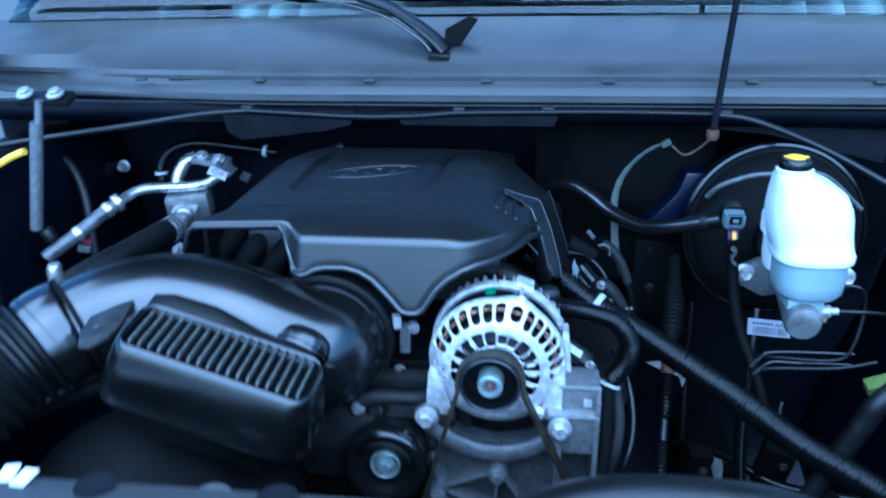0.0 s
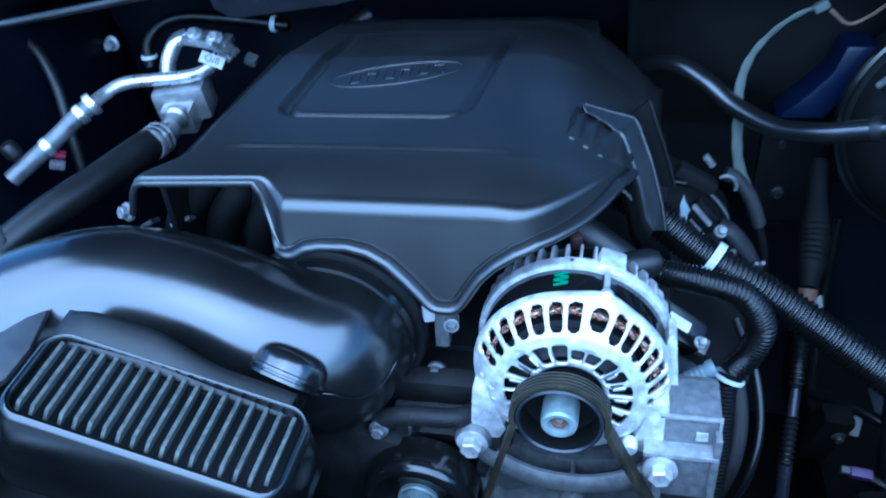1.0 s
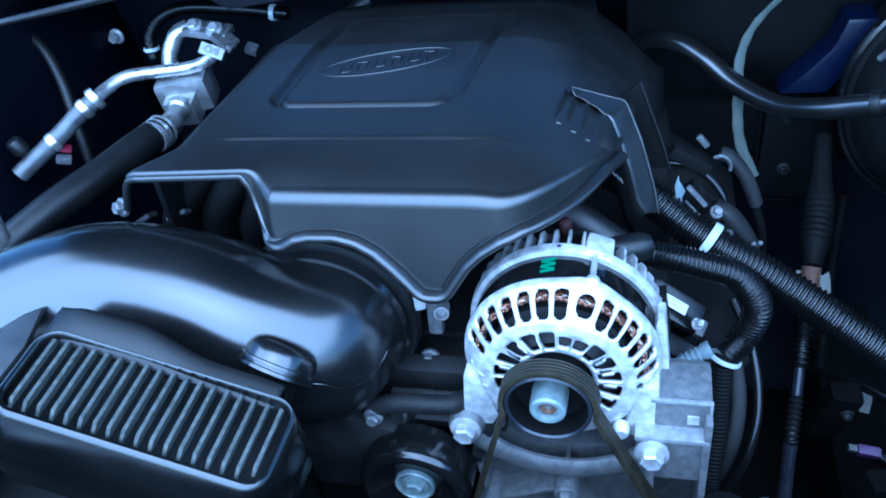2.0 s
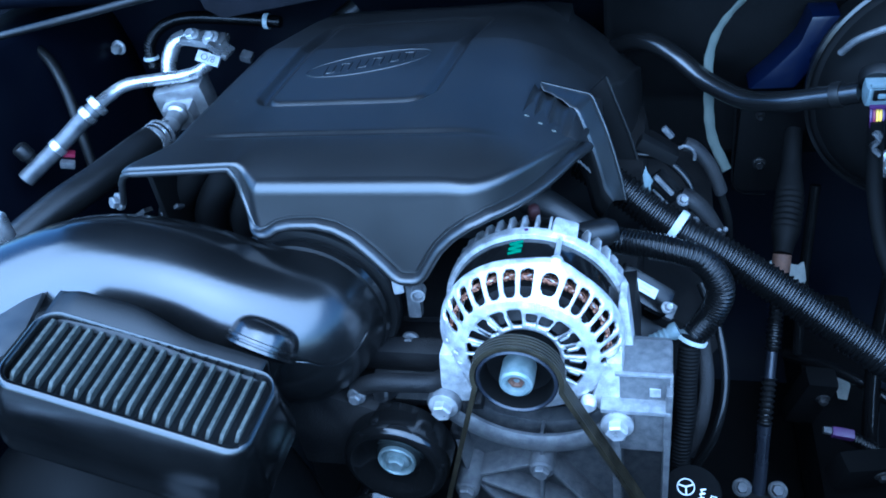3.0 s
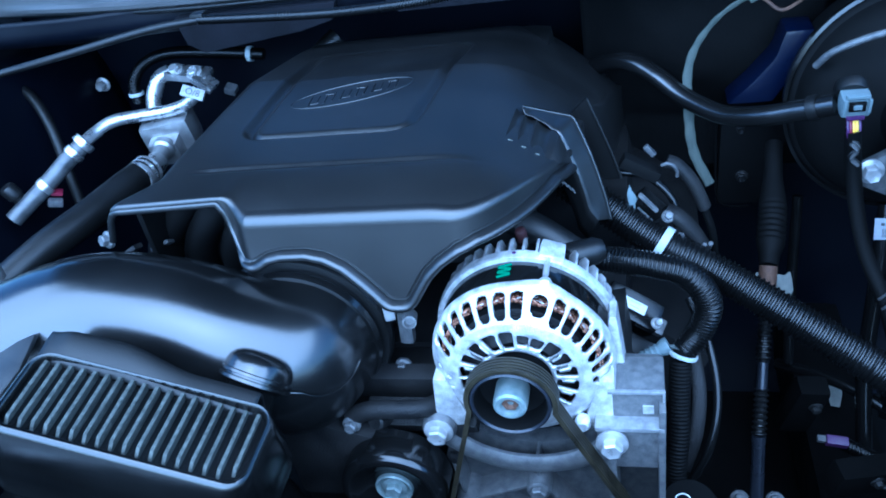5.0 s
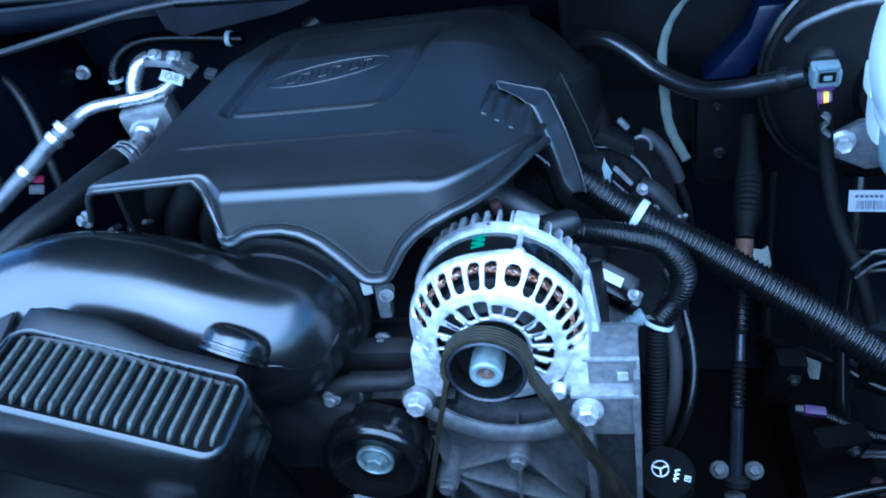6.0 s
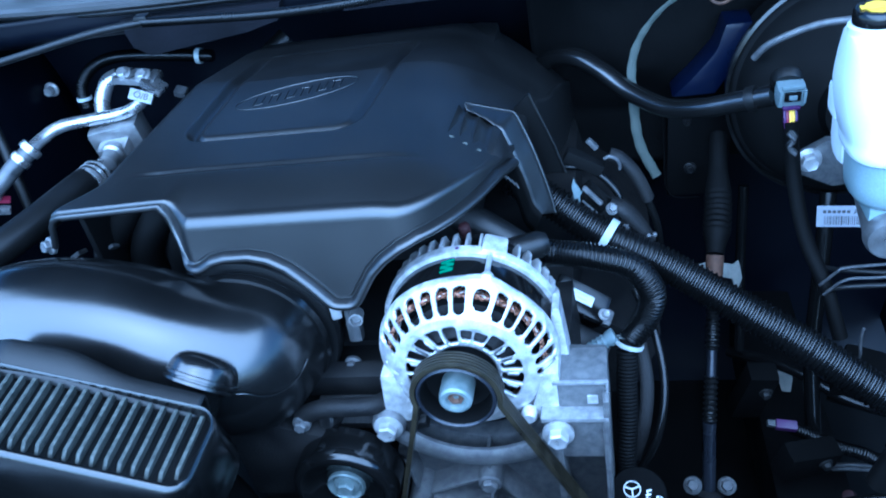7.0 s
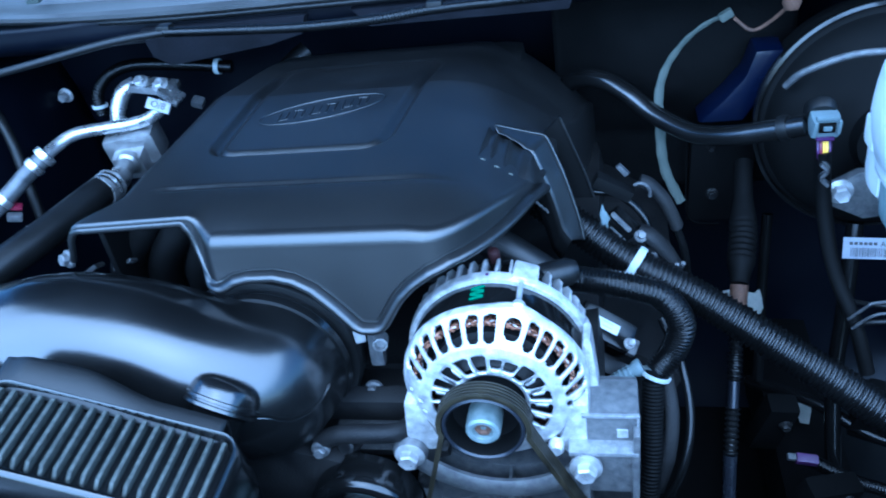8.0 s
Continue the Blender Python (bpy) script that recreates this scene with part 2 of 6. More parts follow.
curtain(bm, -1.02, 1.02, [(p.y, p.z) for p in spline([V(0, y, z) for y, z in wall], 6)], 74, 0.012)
# the shade behind the engine is part of this paint colour
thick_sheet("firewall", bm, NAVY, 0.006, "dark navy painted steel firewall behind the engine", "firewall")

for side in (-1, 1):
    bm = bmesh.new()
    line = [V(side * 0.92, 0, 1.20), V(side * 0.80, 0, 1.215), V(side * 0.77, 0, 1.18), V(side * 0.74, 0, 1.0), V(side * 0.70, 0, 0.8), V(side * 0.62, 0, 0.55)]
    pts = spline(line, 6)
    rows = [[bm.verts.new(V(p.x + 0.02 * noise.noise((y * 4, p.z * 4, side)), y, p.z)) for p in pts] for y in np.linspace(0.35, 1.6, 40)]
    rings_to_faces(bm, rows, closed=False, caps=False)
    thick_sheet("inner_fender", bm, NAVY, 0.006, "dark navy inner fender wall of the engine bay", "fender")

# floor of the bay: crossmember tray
# tray colour is black to stand for shade under the engine
alone("splash_tray", strip(-0.66, 0.66, 0.4, 1.5, 0.47, 0.02), VOID, "splash tray blackened for shade low under the engine", "tray", kind="structure")

# ---- cowl, windscreen, hood ----
cowl = thing("cowl_panel", (0, 1.36, 1.30), "faded grey plastic cowl panel below the windscreen", "cowl panel", kind="structure")
bm = bmesh.new()
lip = [(1.334, 1.298), (1.327, 1.300), (1.3215, 1.304), (1.3215, 1.309), (1.327, 1.313), (1.329, 1.318), (1.330, 1.325), (1.338, 1.333), (1.356, 1.337), (1.362, 1.345), (1.40, 1.366), (1.46, 1.392), (1.515, 1.412), (1.525, 1.405)]
curtain(bm, -1.0, 0.92, lip, 92, 0.002)
for v in bm.verts:
    v.co.y += 0.4 * max(0.0, -v.co.x - 0.3) ** 2 * smooth(1.40, 1.30, v.co.y)
ob = part("panel", bm, COWL, cowl, "", 25)
so = ob.modifiers.new("thickness", "SOLIDIFY")
so.thickness = 0.003
part("seal", made(sweep, [V(x, 1.332 + 0.4 * max(0.0, -x - 0.3) ** 2, 1.296) for x in np.linspace(-0.98, 0.9, 60)], 0.004, 10), RUBBER, cowl, "black rubber hood seal")
for x in (-0.56, -0.36, -0.181, 0.004, 0.19, 0.40, 0.58):
    part("clip", made(block, pose(x, 1.334, 1.335, 8), (0.018, 0.010, 0.004), 0.0015), STRAP, cowl, "small pale push clip")
for x, w in ((-0.44, 0.16), (-0.05, 0.2), (0.33, 0.18), (0.62, 0.12)):
    part("slot", made(block, pose(x, 1.347, 1.336, 10), (w, 0.006, 0.004), 0.001), INK, cowl, "dark drain slot")

glass = bmesh.new()
rows = []
for i in range(31):
    x = -0.85 + 1.7 * i / 30
    rows.append([glass.verts.new(V(x, 1.52 + 0.62 * k / 10 - 0.10 * x * x, 1.415 + 0.43 * k / 10)) for k in range(11)])
rings_to_faces(glass, rows, closed=False, caps=False)
ws = thick_sheet("window_1", glass, GLASS, 0.005, "tinted truck windscreen glass above the cowl", "windscreen")
ws.visible_shadow = False
alone("dashboard", made(block, pose(0, 2.0, 1.36), (1.6, 0.75, 0.1), 0.03), PAD, "dark dashboard top behind the windscreen", "dashboard", kind="structure")
alone("cabin_roof", made(block, pose(0, 2.54, 1.875), (1.7, 0.86, 0.05), 0.02), NAVY, "dark navy cab roof above the windscreen", "roof", kind="structure")
for side in (-1, 1):
    alone("cabin_side", made(block, pose(side * 0.86, 2.25, 1.12), (0.06, 1.42, 1.5), 0.02), NAVY, "dark navy cab side wall", "cabin", kind="structure")
alone("cabin_wall", made(block, pose(0, 2.93, 1.12), (1.7, 0.06, 1.5), 0.03), PAD, "dark rear of the cabin", "cabin", kind="structure")

wiper = thing("windscreen_wiper", (-0.075, 1.43, 1.36), "black windscreen wiper arm resting above the cowl", "wiper")
part("pivot", made(lathe, [(0.019, -0.03), (0.020, 0.0), (0.019, 0.006), (0.012, 0.010)], along(V(-0.079, 1.412, 1.362), V(0.05, -0.45, 1)), 24), RUBBER, wiper)
bm = bmesh.new()
sweep(bm, spline([V(-0.066, 1.408, 1.368), V(-0.085, 1.414, 1.386), V(-0.120, 1.425, 1.411), V(-0.165, 1.445, 1.434), V(-0.235, 1.475, 1.452), V(-0.38, 1.53, 1.478)], 10), lambda s, t: 0.021 - 0.010 * s / t, 16, 0.45)
part("arm", bm, RUBBER, wiper)
part("arm_edge", made(sweep, spline([V(-0.088, 1.398, 1.366), V(-0.105, 1.404, 1.385), V(-0.135, 1.413, 1.404), V(-0.175, 1.431, 1.423), V(-0.245, 1.462, 1.440)], 8), 0.0028, 8), DUCT, wiper)
bm = bmesh.new()
slab(bm, [(-0.072, 1.362), (-0.052, 1.366), (-0.016, 1.417), (-0.030, 1.423), (-0.070, 1.402)], Matrix.Translation((0, 1.418, 0)) @ Matrix(((1, 0, 0, 0), (0, 0, 1, 0), (0, 1, 0, 0), (0, 0, 0, 1))), 0.012, 0.004)
part("fin", bm, VOID, wiper)
bm = bmesh.new()
sweep(bm, spline([V(0.05, 1.53, 1.443), V(-0.1, 1.535, 1.45), V(-0.4, 1.56, 1.468), V(-0.62, 1.6, 1.49)], 8), 0.006, 8, 1.6)
part("blade", bm, RUBBER, wiper)
part("cap", made(block, pose(-0.0775, 1.396, 1.352, 18, 6), (0.036, 0.020, 0.034), 0.007), RUBBER, wiper)

# raised hood over the bay
hood = thing("hood", (0, 1.42, 1.62), "dark navy truck hood raised above the engine bay", "hood", kind="structure")
bm = bmesh.new()
rows = []
for i in range(33):
    x = -0.86 + 1.72 * i / 32
    rows.append([bm.verts.new(V(x, 1.42 - 0.72 * k / 20, 1.53 + 0.98 * k / 20 + 0.05 * math.sin(math.pi * k / 20) - 0.05 * (x / 0.86) ** 2)) for k in range(21)])
rings_to_faces(bm, rows, closed=False, caps=False)
ob = part("outer_skin", bm, NAVY, hood)
so = ob.modifiers.new("thickness", "SOLIDIFY")
so.thickness = 0.02

# struts and washer hose between cowl and hood
strut = thing("gas_strut", (-0.648, 1.12, 1.151), "silver gas strut beside the fender", "gas strut")
part("rod", made(sweep, [V(-0.606, 1.124, 1.342), V(-0.619, 1.12, 1.272)], 0.0055, 14), ALU_DULL, strut)
part("cylinder", made(sweep, [V(-0.615, 1.122, 1.311), V(-0.648, 1.12, 1.151)], 0.0088, 18), ALU_DULL, strut)
br = thing("hinge_bracket", (-0.66, 1.22, 1.31), "dark hinge bracket with two bright bolts", "bracket")
part("plate", made(block, pose(-0.668, 1.235, 1.322, 20), (0.085, 0.03, 0.012), 0.004), RUBBER, br)
for x in (-0.695, -0.645):
    hexbolt("bolt", V(x, 1.225, 1.332), V(0, -0.4, 1), 0.009, br)

wash = thing("washer_hose", (0.343, 1.31, 1.25), "black washer hose rising from the cowl to the hood", "hose")
part("tube", made(sweep, spline([V(0.342, 1.292, 1.267), V(0.344, 1.284, 1.31), V(0.349, 1.278, 1.40), V(0.358, 1.275, 1.54), V(0.37, 1.29, 1.72)], 10), 0.0048, 14), PAD, wash)
part("grommet", made(lathe, [(0.007, -0.006), (0.0095, 0), (0.009, 0.008), (0.0075, 0.009)], along(V(0.342, 1.292, 1.262), V(0, 0, 1)), 20), RUST, wash, "brown grommet")

# ---- radiator support at the front ----
sup = thing("radiator_support", (0, 0.5, 1.08), "grey painted radiator support panel at the front of the bay", "support panel", kind="structure")
bm = bmesh.new()
edge = [(0.36, 1.05), (0.37, 1.112), (0.40, 1.122), (0.585, 1.122), (0.606, 1.118), (0.617, 1.10), (0.617, 1.05)]
curtain(bm, -0.78, 0.78, edge, 40, 0.002)
ob = part("top_panel", bm, COWL, sup, "", 30)
so = ob.modifiers.new("thickness", "SOLIDIFY")
so.thickness = 0.003
for x in (-0.27, -0.11):
    part("hole", made(lathe, [(0.016, 0.0005), (0.0175, 0.001), (0.0175, 0.0014), (0.015, 0.0012), (0.012, 0.0008)], along(V(x, 0.595, 1.1215), V(0, 0, 1)), 28), PAD, sup, "round dark locating hole")
for k in range(3):
    part("sticker", made(block, pose(-0.372 + 0.018 * k, 0.598 + 0.004 * (k % 2), 1.1232, 0, 0, 25 - 14 * k), (0.014, 0.022, 0.0012), 0.0), PALE_INK, sup, "torn pale sticker")
alone("radiator", made(block, pose(0, 0.44, 0.8), (1.2, 0.06, 0.5), 0.01), RUBBER, "black radiator core behind the front support", "radiator")
bm = bmesh.new()
sweep(bm, spline([V(0.02, 0.60, 1.05), V(0.12, 0.655, 1.075), V(0.225, 0.668, 1.083), V(0.34, 0.655, 1.075), V(0.46, 0.62, 1.02), V(0.5, 0.6, 0.95)], 12), 0.027, 20)
rh = alone("radiator_hose", bm, RUBBER, "thick black upper radiator hose at the front of the bay", "hose")
clamp("hose_clamp", V(0.385, 0.646, 1.055), V(0.9, -0.25, -0.42), 0.0272, 0.011, rh, ALU_DULL)

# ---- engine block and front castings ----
eng = thing("engine_block", (-0.05, 1.2, 0.5), "engine block and front cover darkened for shade under the black cover", "engine")
# block and front castings near black, shade under the cover painted in
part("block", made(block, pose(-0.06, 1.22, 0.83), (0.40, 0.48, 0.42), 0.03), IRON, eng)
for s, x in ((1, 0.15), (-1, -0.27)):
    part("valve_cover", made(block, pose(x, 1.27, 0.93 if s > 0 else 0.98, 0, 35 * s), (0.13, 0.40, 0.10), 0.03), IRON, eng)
part("front_cover", made(block, pose(-0.09, 0.965, 0.93), (0.22, 0.07, 0.2), 0.02), IRON, eng, "timing cover darkened for shade")
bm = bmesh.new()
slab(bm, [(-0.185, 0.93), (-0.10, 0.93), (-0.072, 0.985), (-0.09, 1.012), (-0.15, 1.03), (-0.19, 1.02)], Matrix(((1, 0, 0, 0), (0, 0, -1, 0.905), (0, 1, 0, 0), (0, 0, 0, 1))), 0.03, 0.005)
part("pump_housing", bm, IRON, eng, "aluminium water pump housing darkened for shade")
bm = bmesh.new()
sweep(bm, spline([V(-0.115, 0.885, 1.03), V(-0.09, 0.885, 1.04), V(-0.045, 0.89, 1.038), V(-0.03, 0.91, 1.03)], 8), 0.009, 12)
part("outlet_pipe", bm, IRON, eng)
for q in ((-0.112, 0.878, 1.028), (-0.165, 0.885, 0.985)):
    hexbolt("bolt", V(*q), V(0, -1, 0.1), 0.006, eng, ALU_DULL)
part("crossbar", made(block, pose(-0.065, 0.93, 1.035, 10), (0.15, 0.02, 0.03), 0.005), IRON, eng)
part("casting_ledge", made(block, pose(-0.055, 0.915, 1.005, 25), (0.11, 0.03, 0.018), 0.004), MOTTLED, eng)
part("casting_rib", made(block, pose(-0.018, 0.905, 1.0, 0, 18), (0.012, 0.03, 0.075), 0.003), MOTTLED, eng)
part("boss", made(lathe, [(0.008, 0), (0.009, 0.004), (0.009, 0.018), (0.007, 0.02)], along(V(-0.088, 0.905, 1.012), V(-0.3, -0.8, 0.4)), 20), MOTTLED, eng)

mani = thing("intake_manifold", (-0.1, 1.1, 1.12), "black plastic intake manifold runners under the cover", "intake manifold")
# runners take the blackest colour in place of the shade under the cover
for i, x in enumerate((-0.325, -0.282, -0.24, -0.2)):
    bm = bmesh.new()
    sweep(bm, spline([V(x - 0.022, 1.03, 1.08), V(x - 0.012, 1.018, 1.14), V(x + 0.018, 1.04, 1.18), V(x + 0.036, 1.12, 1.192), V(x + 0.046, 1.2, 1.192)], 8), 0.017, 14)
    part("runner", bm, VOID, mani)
part("plenum", made(block, pose(-0.12, 1.23, 1.15), (0.34, 0.42, 0.1), 0.03), PLASTIC, mani)
part("bracket", made(block, pose(-0.362, 1.0, 1.149, -20, -30), (0.02, 0.012, 0.005), 0.001), MOTTLED, mani)
part("bracket", made(block, pose(-0.323, 0.998, 1.155, -35, -22, 12), (0.022, 0.012, 0.004), 0.001), WEB, mani)
hexbolt("bolt", V(-0.345, 0.955, 1.192), V(-0.4, -0.8, 0.3), 0.006, mani, ALU_DULL)

# ---- engine cover ----
LEFT, REAR = -0.315, 1.47


def front_line(u):
    """The cover's front outline (x, y) and outward normal."""
    def at(u):
        if u < 0.62:
            x = LEFT + (0.0 - LEFT) * u / 0.62
            return V(x, 0.948 - 0.022 * smooth(-0.206, -0.180, x), 0)
        a = (u - 0.62) / 0.38 * math.pi / 2
        return V(0.098 * math.sin(a), 1.09 - 0.164 * math.cos(a) ** 1.7, 0)
    p = at(u)
    d = at(min(1, u + 0.004)) - at(max(0, u - 0.004))
    return p, V(d.y, -d.x, 0).normalized()


def panel_sides(y):
    return -0.240 + 0.01 * (y - 1.05), -0.050 + 0.085 * (y - 1.05)


def cover_top(x, y):
    z = 1.239 - 0.14 * max(0, y - 1.2) + 0.003 * smooth(0.99, 1.2, y) - 0.8 * max(0, y - 1.315) ** 2
    flat = 1 - smooth(-0.2085, -0.191, x)
    w = 0.0020 + 0.012 * smooth(-0.07, 0.03, x)
    z -= (1 - flat) * w * math.log(1 + math.exp(max(-40.0, min(40.0, (0.995 - y) / w)))) * (0.05 + 2.75 * max(0.0, 0.995 - y)) + flat * (max(0, 1.0 - y) * 0.05 + 0.04 * max(0, -0.215 - x) * smooth(1.05, 0.96, y))
    z -= 0.0024 * math.exp(-((y - 0.9960) / 0.0034) ** 2) * smooth(-0.27, -0.235, x) * (1 - smooth(-0.04, 0.04, x))
    d = max(0, x + 0.02)
    z -= 3.1 * min(d, 0.07) ** 2 + 0.434 * max(0, d - 0.07) + (0.5 * smooth(0.98, 1.06, y) + 2.0 * smooth(1.12, 1.30, y)) * d * d
    # sunk trapezoid panel with rounded corners
    xl, xr = panel_sides(y)
    cx, hx, cy, hy = (xl + xr) / 2, (xr - xl) / 2, 1.1825, 0.1300
    qx, qy = abs(x - cx) - hx + 0.030, abs(y - cy) - hy + 0.030
    sd = math.hypot(max(qx, 0), max(qy, 0)) + min(max(qx, qy), 0) - 0.030
    z -= (0.0085 * smooth(0.0, -0.0090, sd) - 0.0054 * smooth(-0.0085, -0.0190, sd)) * (1 - 0.75 * smooth(1.24, 1.30, y))
    return z


# height of the face's lower edge along the front outline: (share of the outline, z)
WAVE = [(0.0, 1.2290), (0.10, 1.2315), (0.19, 1.2330), (0.2037, 1.2324), (0.217, 1.2209), (0.2254, 1.2059), (0.2404, 1.1938), (0.2538, 1.1860), (0.266, 1.1872), (0.2905, 1.1944), (0.3222, 1.1979),
        (0.369, 1.1984), (0.4057, 1.194), (0.439, 1.1844), (0.4708, 1.1686), (0.494, 1.1556), (0.5075, 1.1472), (0.5325, 1.1470), (0.549, 1.1598), (0.5676, 1.1737), (0.5927, 1.1857), (0.6277, 1.1976),
        (0.668, 1.2036), (0.706, 1.2047), (0.733, 1.2050), (0.775, 1.2051), (0.81, 1.2050), (0.84, 1.2044), (0.90, 1.202), (1.0, 1.195)]


def cover_round(u, x):
    """Rounding of the cover's front edge, tight along the raised flap."""
    return 0.0035 + 0.0085 * smooth(-0.212, -0.180, x) - 0.005 * smooth(0.58, 0.78, u)


def hem(u):
    us, zs = zip(*WAVE)
    w = 0.0025 + 0.0025 * smooth(0.26, 0.29, u)
    return sum(float(np.interp(u + w * k / 4, us, zs)) for k in range(-4, 5)) / 9


cover = thing("engine_cover", (-0.1, 1.2, 1.14), "large satin black plastic engine cover with a sunk badge panel", "engine cover")
bm = bmesh.new()
cols = []
SLOPE = 0.17
NU, NV = 300, 270
for i in range(NU + 1):
    u = i / NU
    f, n = front_line(u)
    R = cover_round(u, f.x)
    inner = f - n * R
    rear = V(-0.292 + (0.125 + 0.292) * u, REAR, 0)
    col = []
    z0 = cover_top(inner.x, inner.y)
    top = z0 - R
    low = min(hem(u), top - 0.0006)
    for w, h in ((-0.004, low + 0.03), (-0.004, low + 0.003), (-0.0025, low - 0.0004)):
        col.append(f + n * (w + SLOPE * (top - min(h, top))) + V(0, 0, min(h, top)))
    for k in range(9):
        h = low + (top - low) * k / 9
        col.append(f + n * (SLOPE * (top - h)) + V(0, 0, h))
    for k in range(7):
        a = math.pi / 2 * k / 6
        col.append(inner + n * (R * math.cos(a)) + V(0, 0, z0 - R + R * math.sin(a)))
    for k in range(1, NV + 1):
        p = inner.lerp(rear, (k / NV) ** 1.15)
        if u < 0.15:
            p.x += (0.03 * (1 - u / 0.15)) * smooth(0.0, 0.12, (k / NV))
        col.append(p + V(0, 0, cover_top(p.x, p.y)))
    cols.append(col)
edge0, edge1 = cols[0], cols[-1]
for k in range(1, 7):
    a = math.pi / 2 * min(k, 4) / 4
    if k < 5:
        cols.insert(0, [p + V(-0.012 * math.sin(a), 0, -0.012 * (1 - math.cos(a)) - 0.018 * max(0, k - 4)) for p in edge0])
    cols.append([p + V(0.006 * math.sin(a), 0.004 * math.sin(a), -0.006 * (1 - math.cos(a)) - 0.04 * max(0, k - 4)) for p in edge1])
grid = [[bm.verts.new(p) for p in col] for col in cols]
rings_to_faces(bm, grid, closed=False, caps=False)
bmesh.ops.remove_doubles(bm, verts=bm.verts[:], dist=0.00005)
part("shell", bm, PLASTIC, cover, "", 50)
# black sheets added to fill the cover's openings with shade
part("inner_shade_sheet", made(block, pose(-0.255, 1.062, 1.15), (0.125, 0.006, 0.13), 0.002), VOID, cover, "black sheet for the shade under the cover")
part("inner_shade_sheet", made(block, pose(-0.321, 1.13, 1.155), (0.006, 0.30, 0.11), 0.002), VOID, cover)
# flange below the face: a shallow groove, then a rolled lip that stands out
LIPS = [(-0.0010, -0.0012), (0.0004, -0.0004), (0.0002, 0.0004), (-0.0014, 0.0010), (-0.0012, 0.0022), (0.0012, 0.0032), (0.0042, 0.0040), (0.0064, 0.0054), (0.0074, 0.0074), (0.0072, 0.0094), (0.0056, 0.0112), (0.0030, 0.0118), (-0.0020, 0.0112)]
NARROW = [(-0.0010, -0.0010), (0.0003, -0.0006), (0.0012, -0.0002), (0.0018, 0.0004), (0.0021, 0.0010), (0.0022, 0.0018), (0.0022, 0.0028), (0.0020, 0.0038), (0.0016, 0.0046), (0.0010, 0.0052), (0.0002, 0.0055), (-0.0010, 0.0054), (-0.0024, 0.0050)]
line, face = [], []
for i in range(541):
    u = i / 600
    f, n = front_line(u)
    R = cover_round(u, f.x)
    q = f - n * R
    top = cover_top(q.x, q.y) - R
    low = min(hem(u), top - 0.0006)
    line.append(f + n * (SLOPE * (top - low)) + V(0, 0, low))
    face.append((n + V(0, 0, SLOPE)).normalized())
first = line[0]
line = [first + V(-0.026, 0.004, -0.036), first + V(-0.021, 0.003, -0.024), first + V(-0.0165, 0.002, -0.012), first + V(-0.011, 0.001, -0.0045), first + V(-0.005, 0, -0.001), *line]
face = [face[0]] * 5 + face
bm = bmesh.new()
rings = []
for i, (p, out) in enumerate(zip(line, face)):
    a, b = line[max(0, i - 3)], line[min(len(line) - 1, i + 3)]
    way = (b - a).normalized()
    away = way.cross(out).normalized()
    out = away.cross(way).normalized()
    k = smooth(0.235, 0.275, (i - 5) / 600)
    rings.append([bm.verts.new(p + out * (c[0] + (d[0] - c[0]) * k) + away * (c[1] + (d[1] - c[1]) * k)) for c, d in zip(NARROW, LIPS)])
rings_to_faces(bm, rings, True, True)
part("hem_flange", bm, PLASTIC, cover, "rolled lower flange of the cover", 50)

# badge: an oval rim with plain slanted bars
BC, BT = V(-0.142, 1.154, 0), radians(19)


def badge_at(a, b, lift=0.0):
    x, y = BC.x + a * math.cos(BT) - b * math.sin(BT), BC.y + a * math.sin(BT) + b * math.cos(BT)
    return V(x, y, cover_top(x, y) + lift)


bm = bmesh.new()
loop = [badge_at(0.067 * math.cos(t), 0.0235 * math.sin(t), 0.0004) for t in np.linspace(0, 2 * math.pi, 90)]
sweep(bm, loop, lambda s, t: 0.0005 + 0.0004 * math.sin(math.pi * s / t * 2) ** 2, 8, caps=False)
part("badge_rim", bm, PLASTIC, cover, "raised oval badge rim")
for k in range(6):
    a = -0.046 + 0.0172 * k
    bm = bmesh.new()
    for da, wb in ((0, 0.0150), (0.0085, 0.0125)):
        sweep(bm, [badge_at(a + da - 0.003, -wb * 0.75, 0.0003), badge_at(a + da, 0, 0.0004), badge_at(a + da + 0.003, wb * 0.75, 0.0003)], 0.0007, 8)
    sweep(bm, [badge_at(a, 0.009 * (1 if k % 2 else -1), 0.0006), badge_at(a + 0.0085, 0.0075 * (1 if k % 2 else -1), 0.0003)], 0.0006, 8)
    part("badge_bar", bm, PLASTIC, cover)

TOXZ = Matrix(((1, 0, 0, 0), (0, 0, 1, 0), (0, 1, 0, 0), (0, 0, 0, 1)))  # local xy is upright, local z looks to the rear

# wing at the cover's corner, with three flutes running up to it
def ladder(points, n=6):
    """Evenly stepped points along a polyline with softened corners."""
    p = [V(*q) for q in points]
    line = [a.lerp(b, k / n) for a, b in zip(p, p[1:]) for k in range(n)] + [p[-1]]
    for _ in range(3):
        line = [line[0]] + [(a + b + b + c) / 4 for a, b, c in zip(line, line[1:], line[2:])] + [line[-1]]
    return line


inner = ladder([(0.0460, 1.098, 1.2336), (0.0489, 1.092, 1.2282), (0.0613, 1.085, 1.2256), (0.0755, 1.075, 1.2191), (0.0825, 1.070, 1.2162), (0.0893, 1.064, 1.2014), (0.0980, 1.058, 1.1778), (0.1038, 1.054, 1.1566), (0.1060, 1.052, 1.1442), (0.1141, 1.052, 1.1314)])
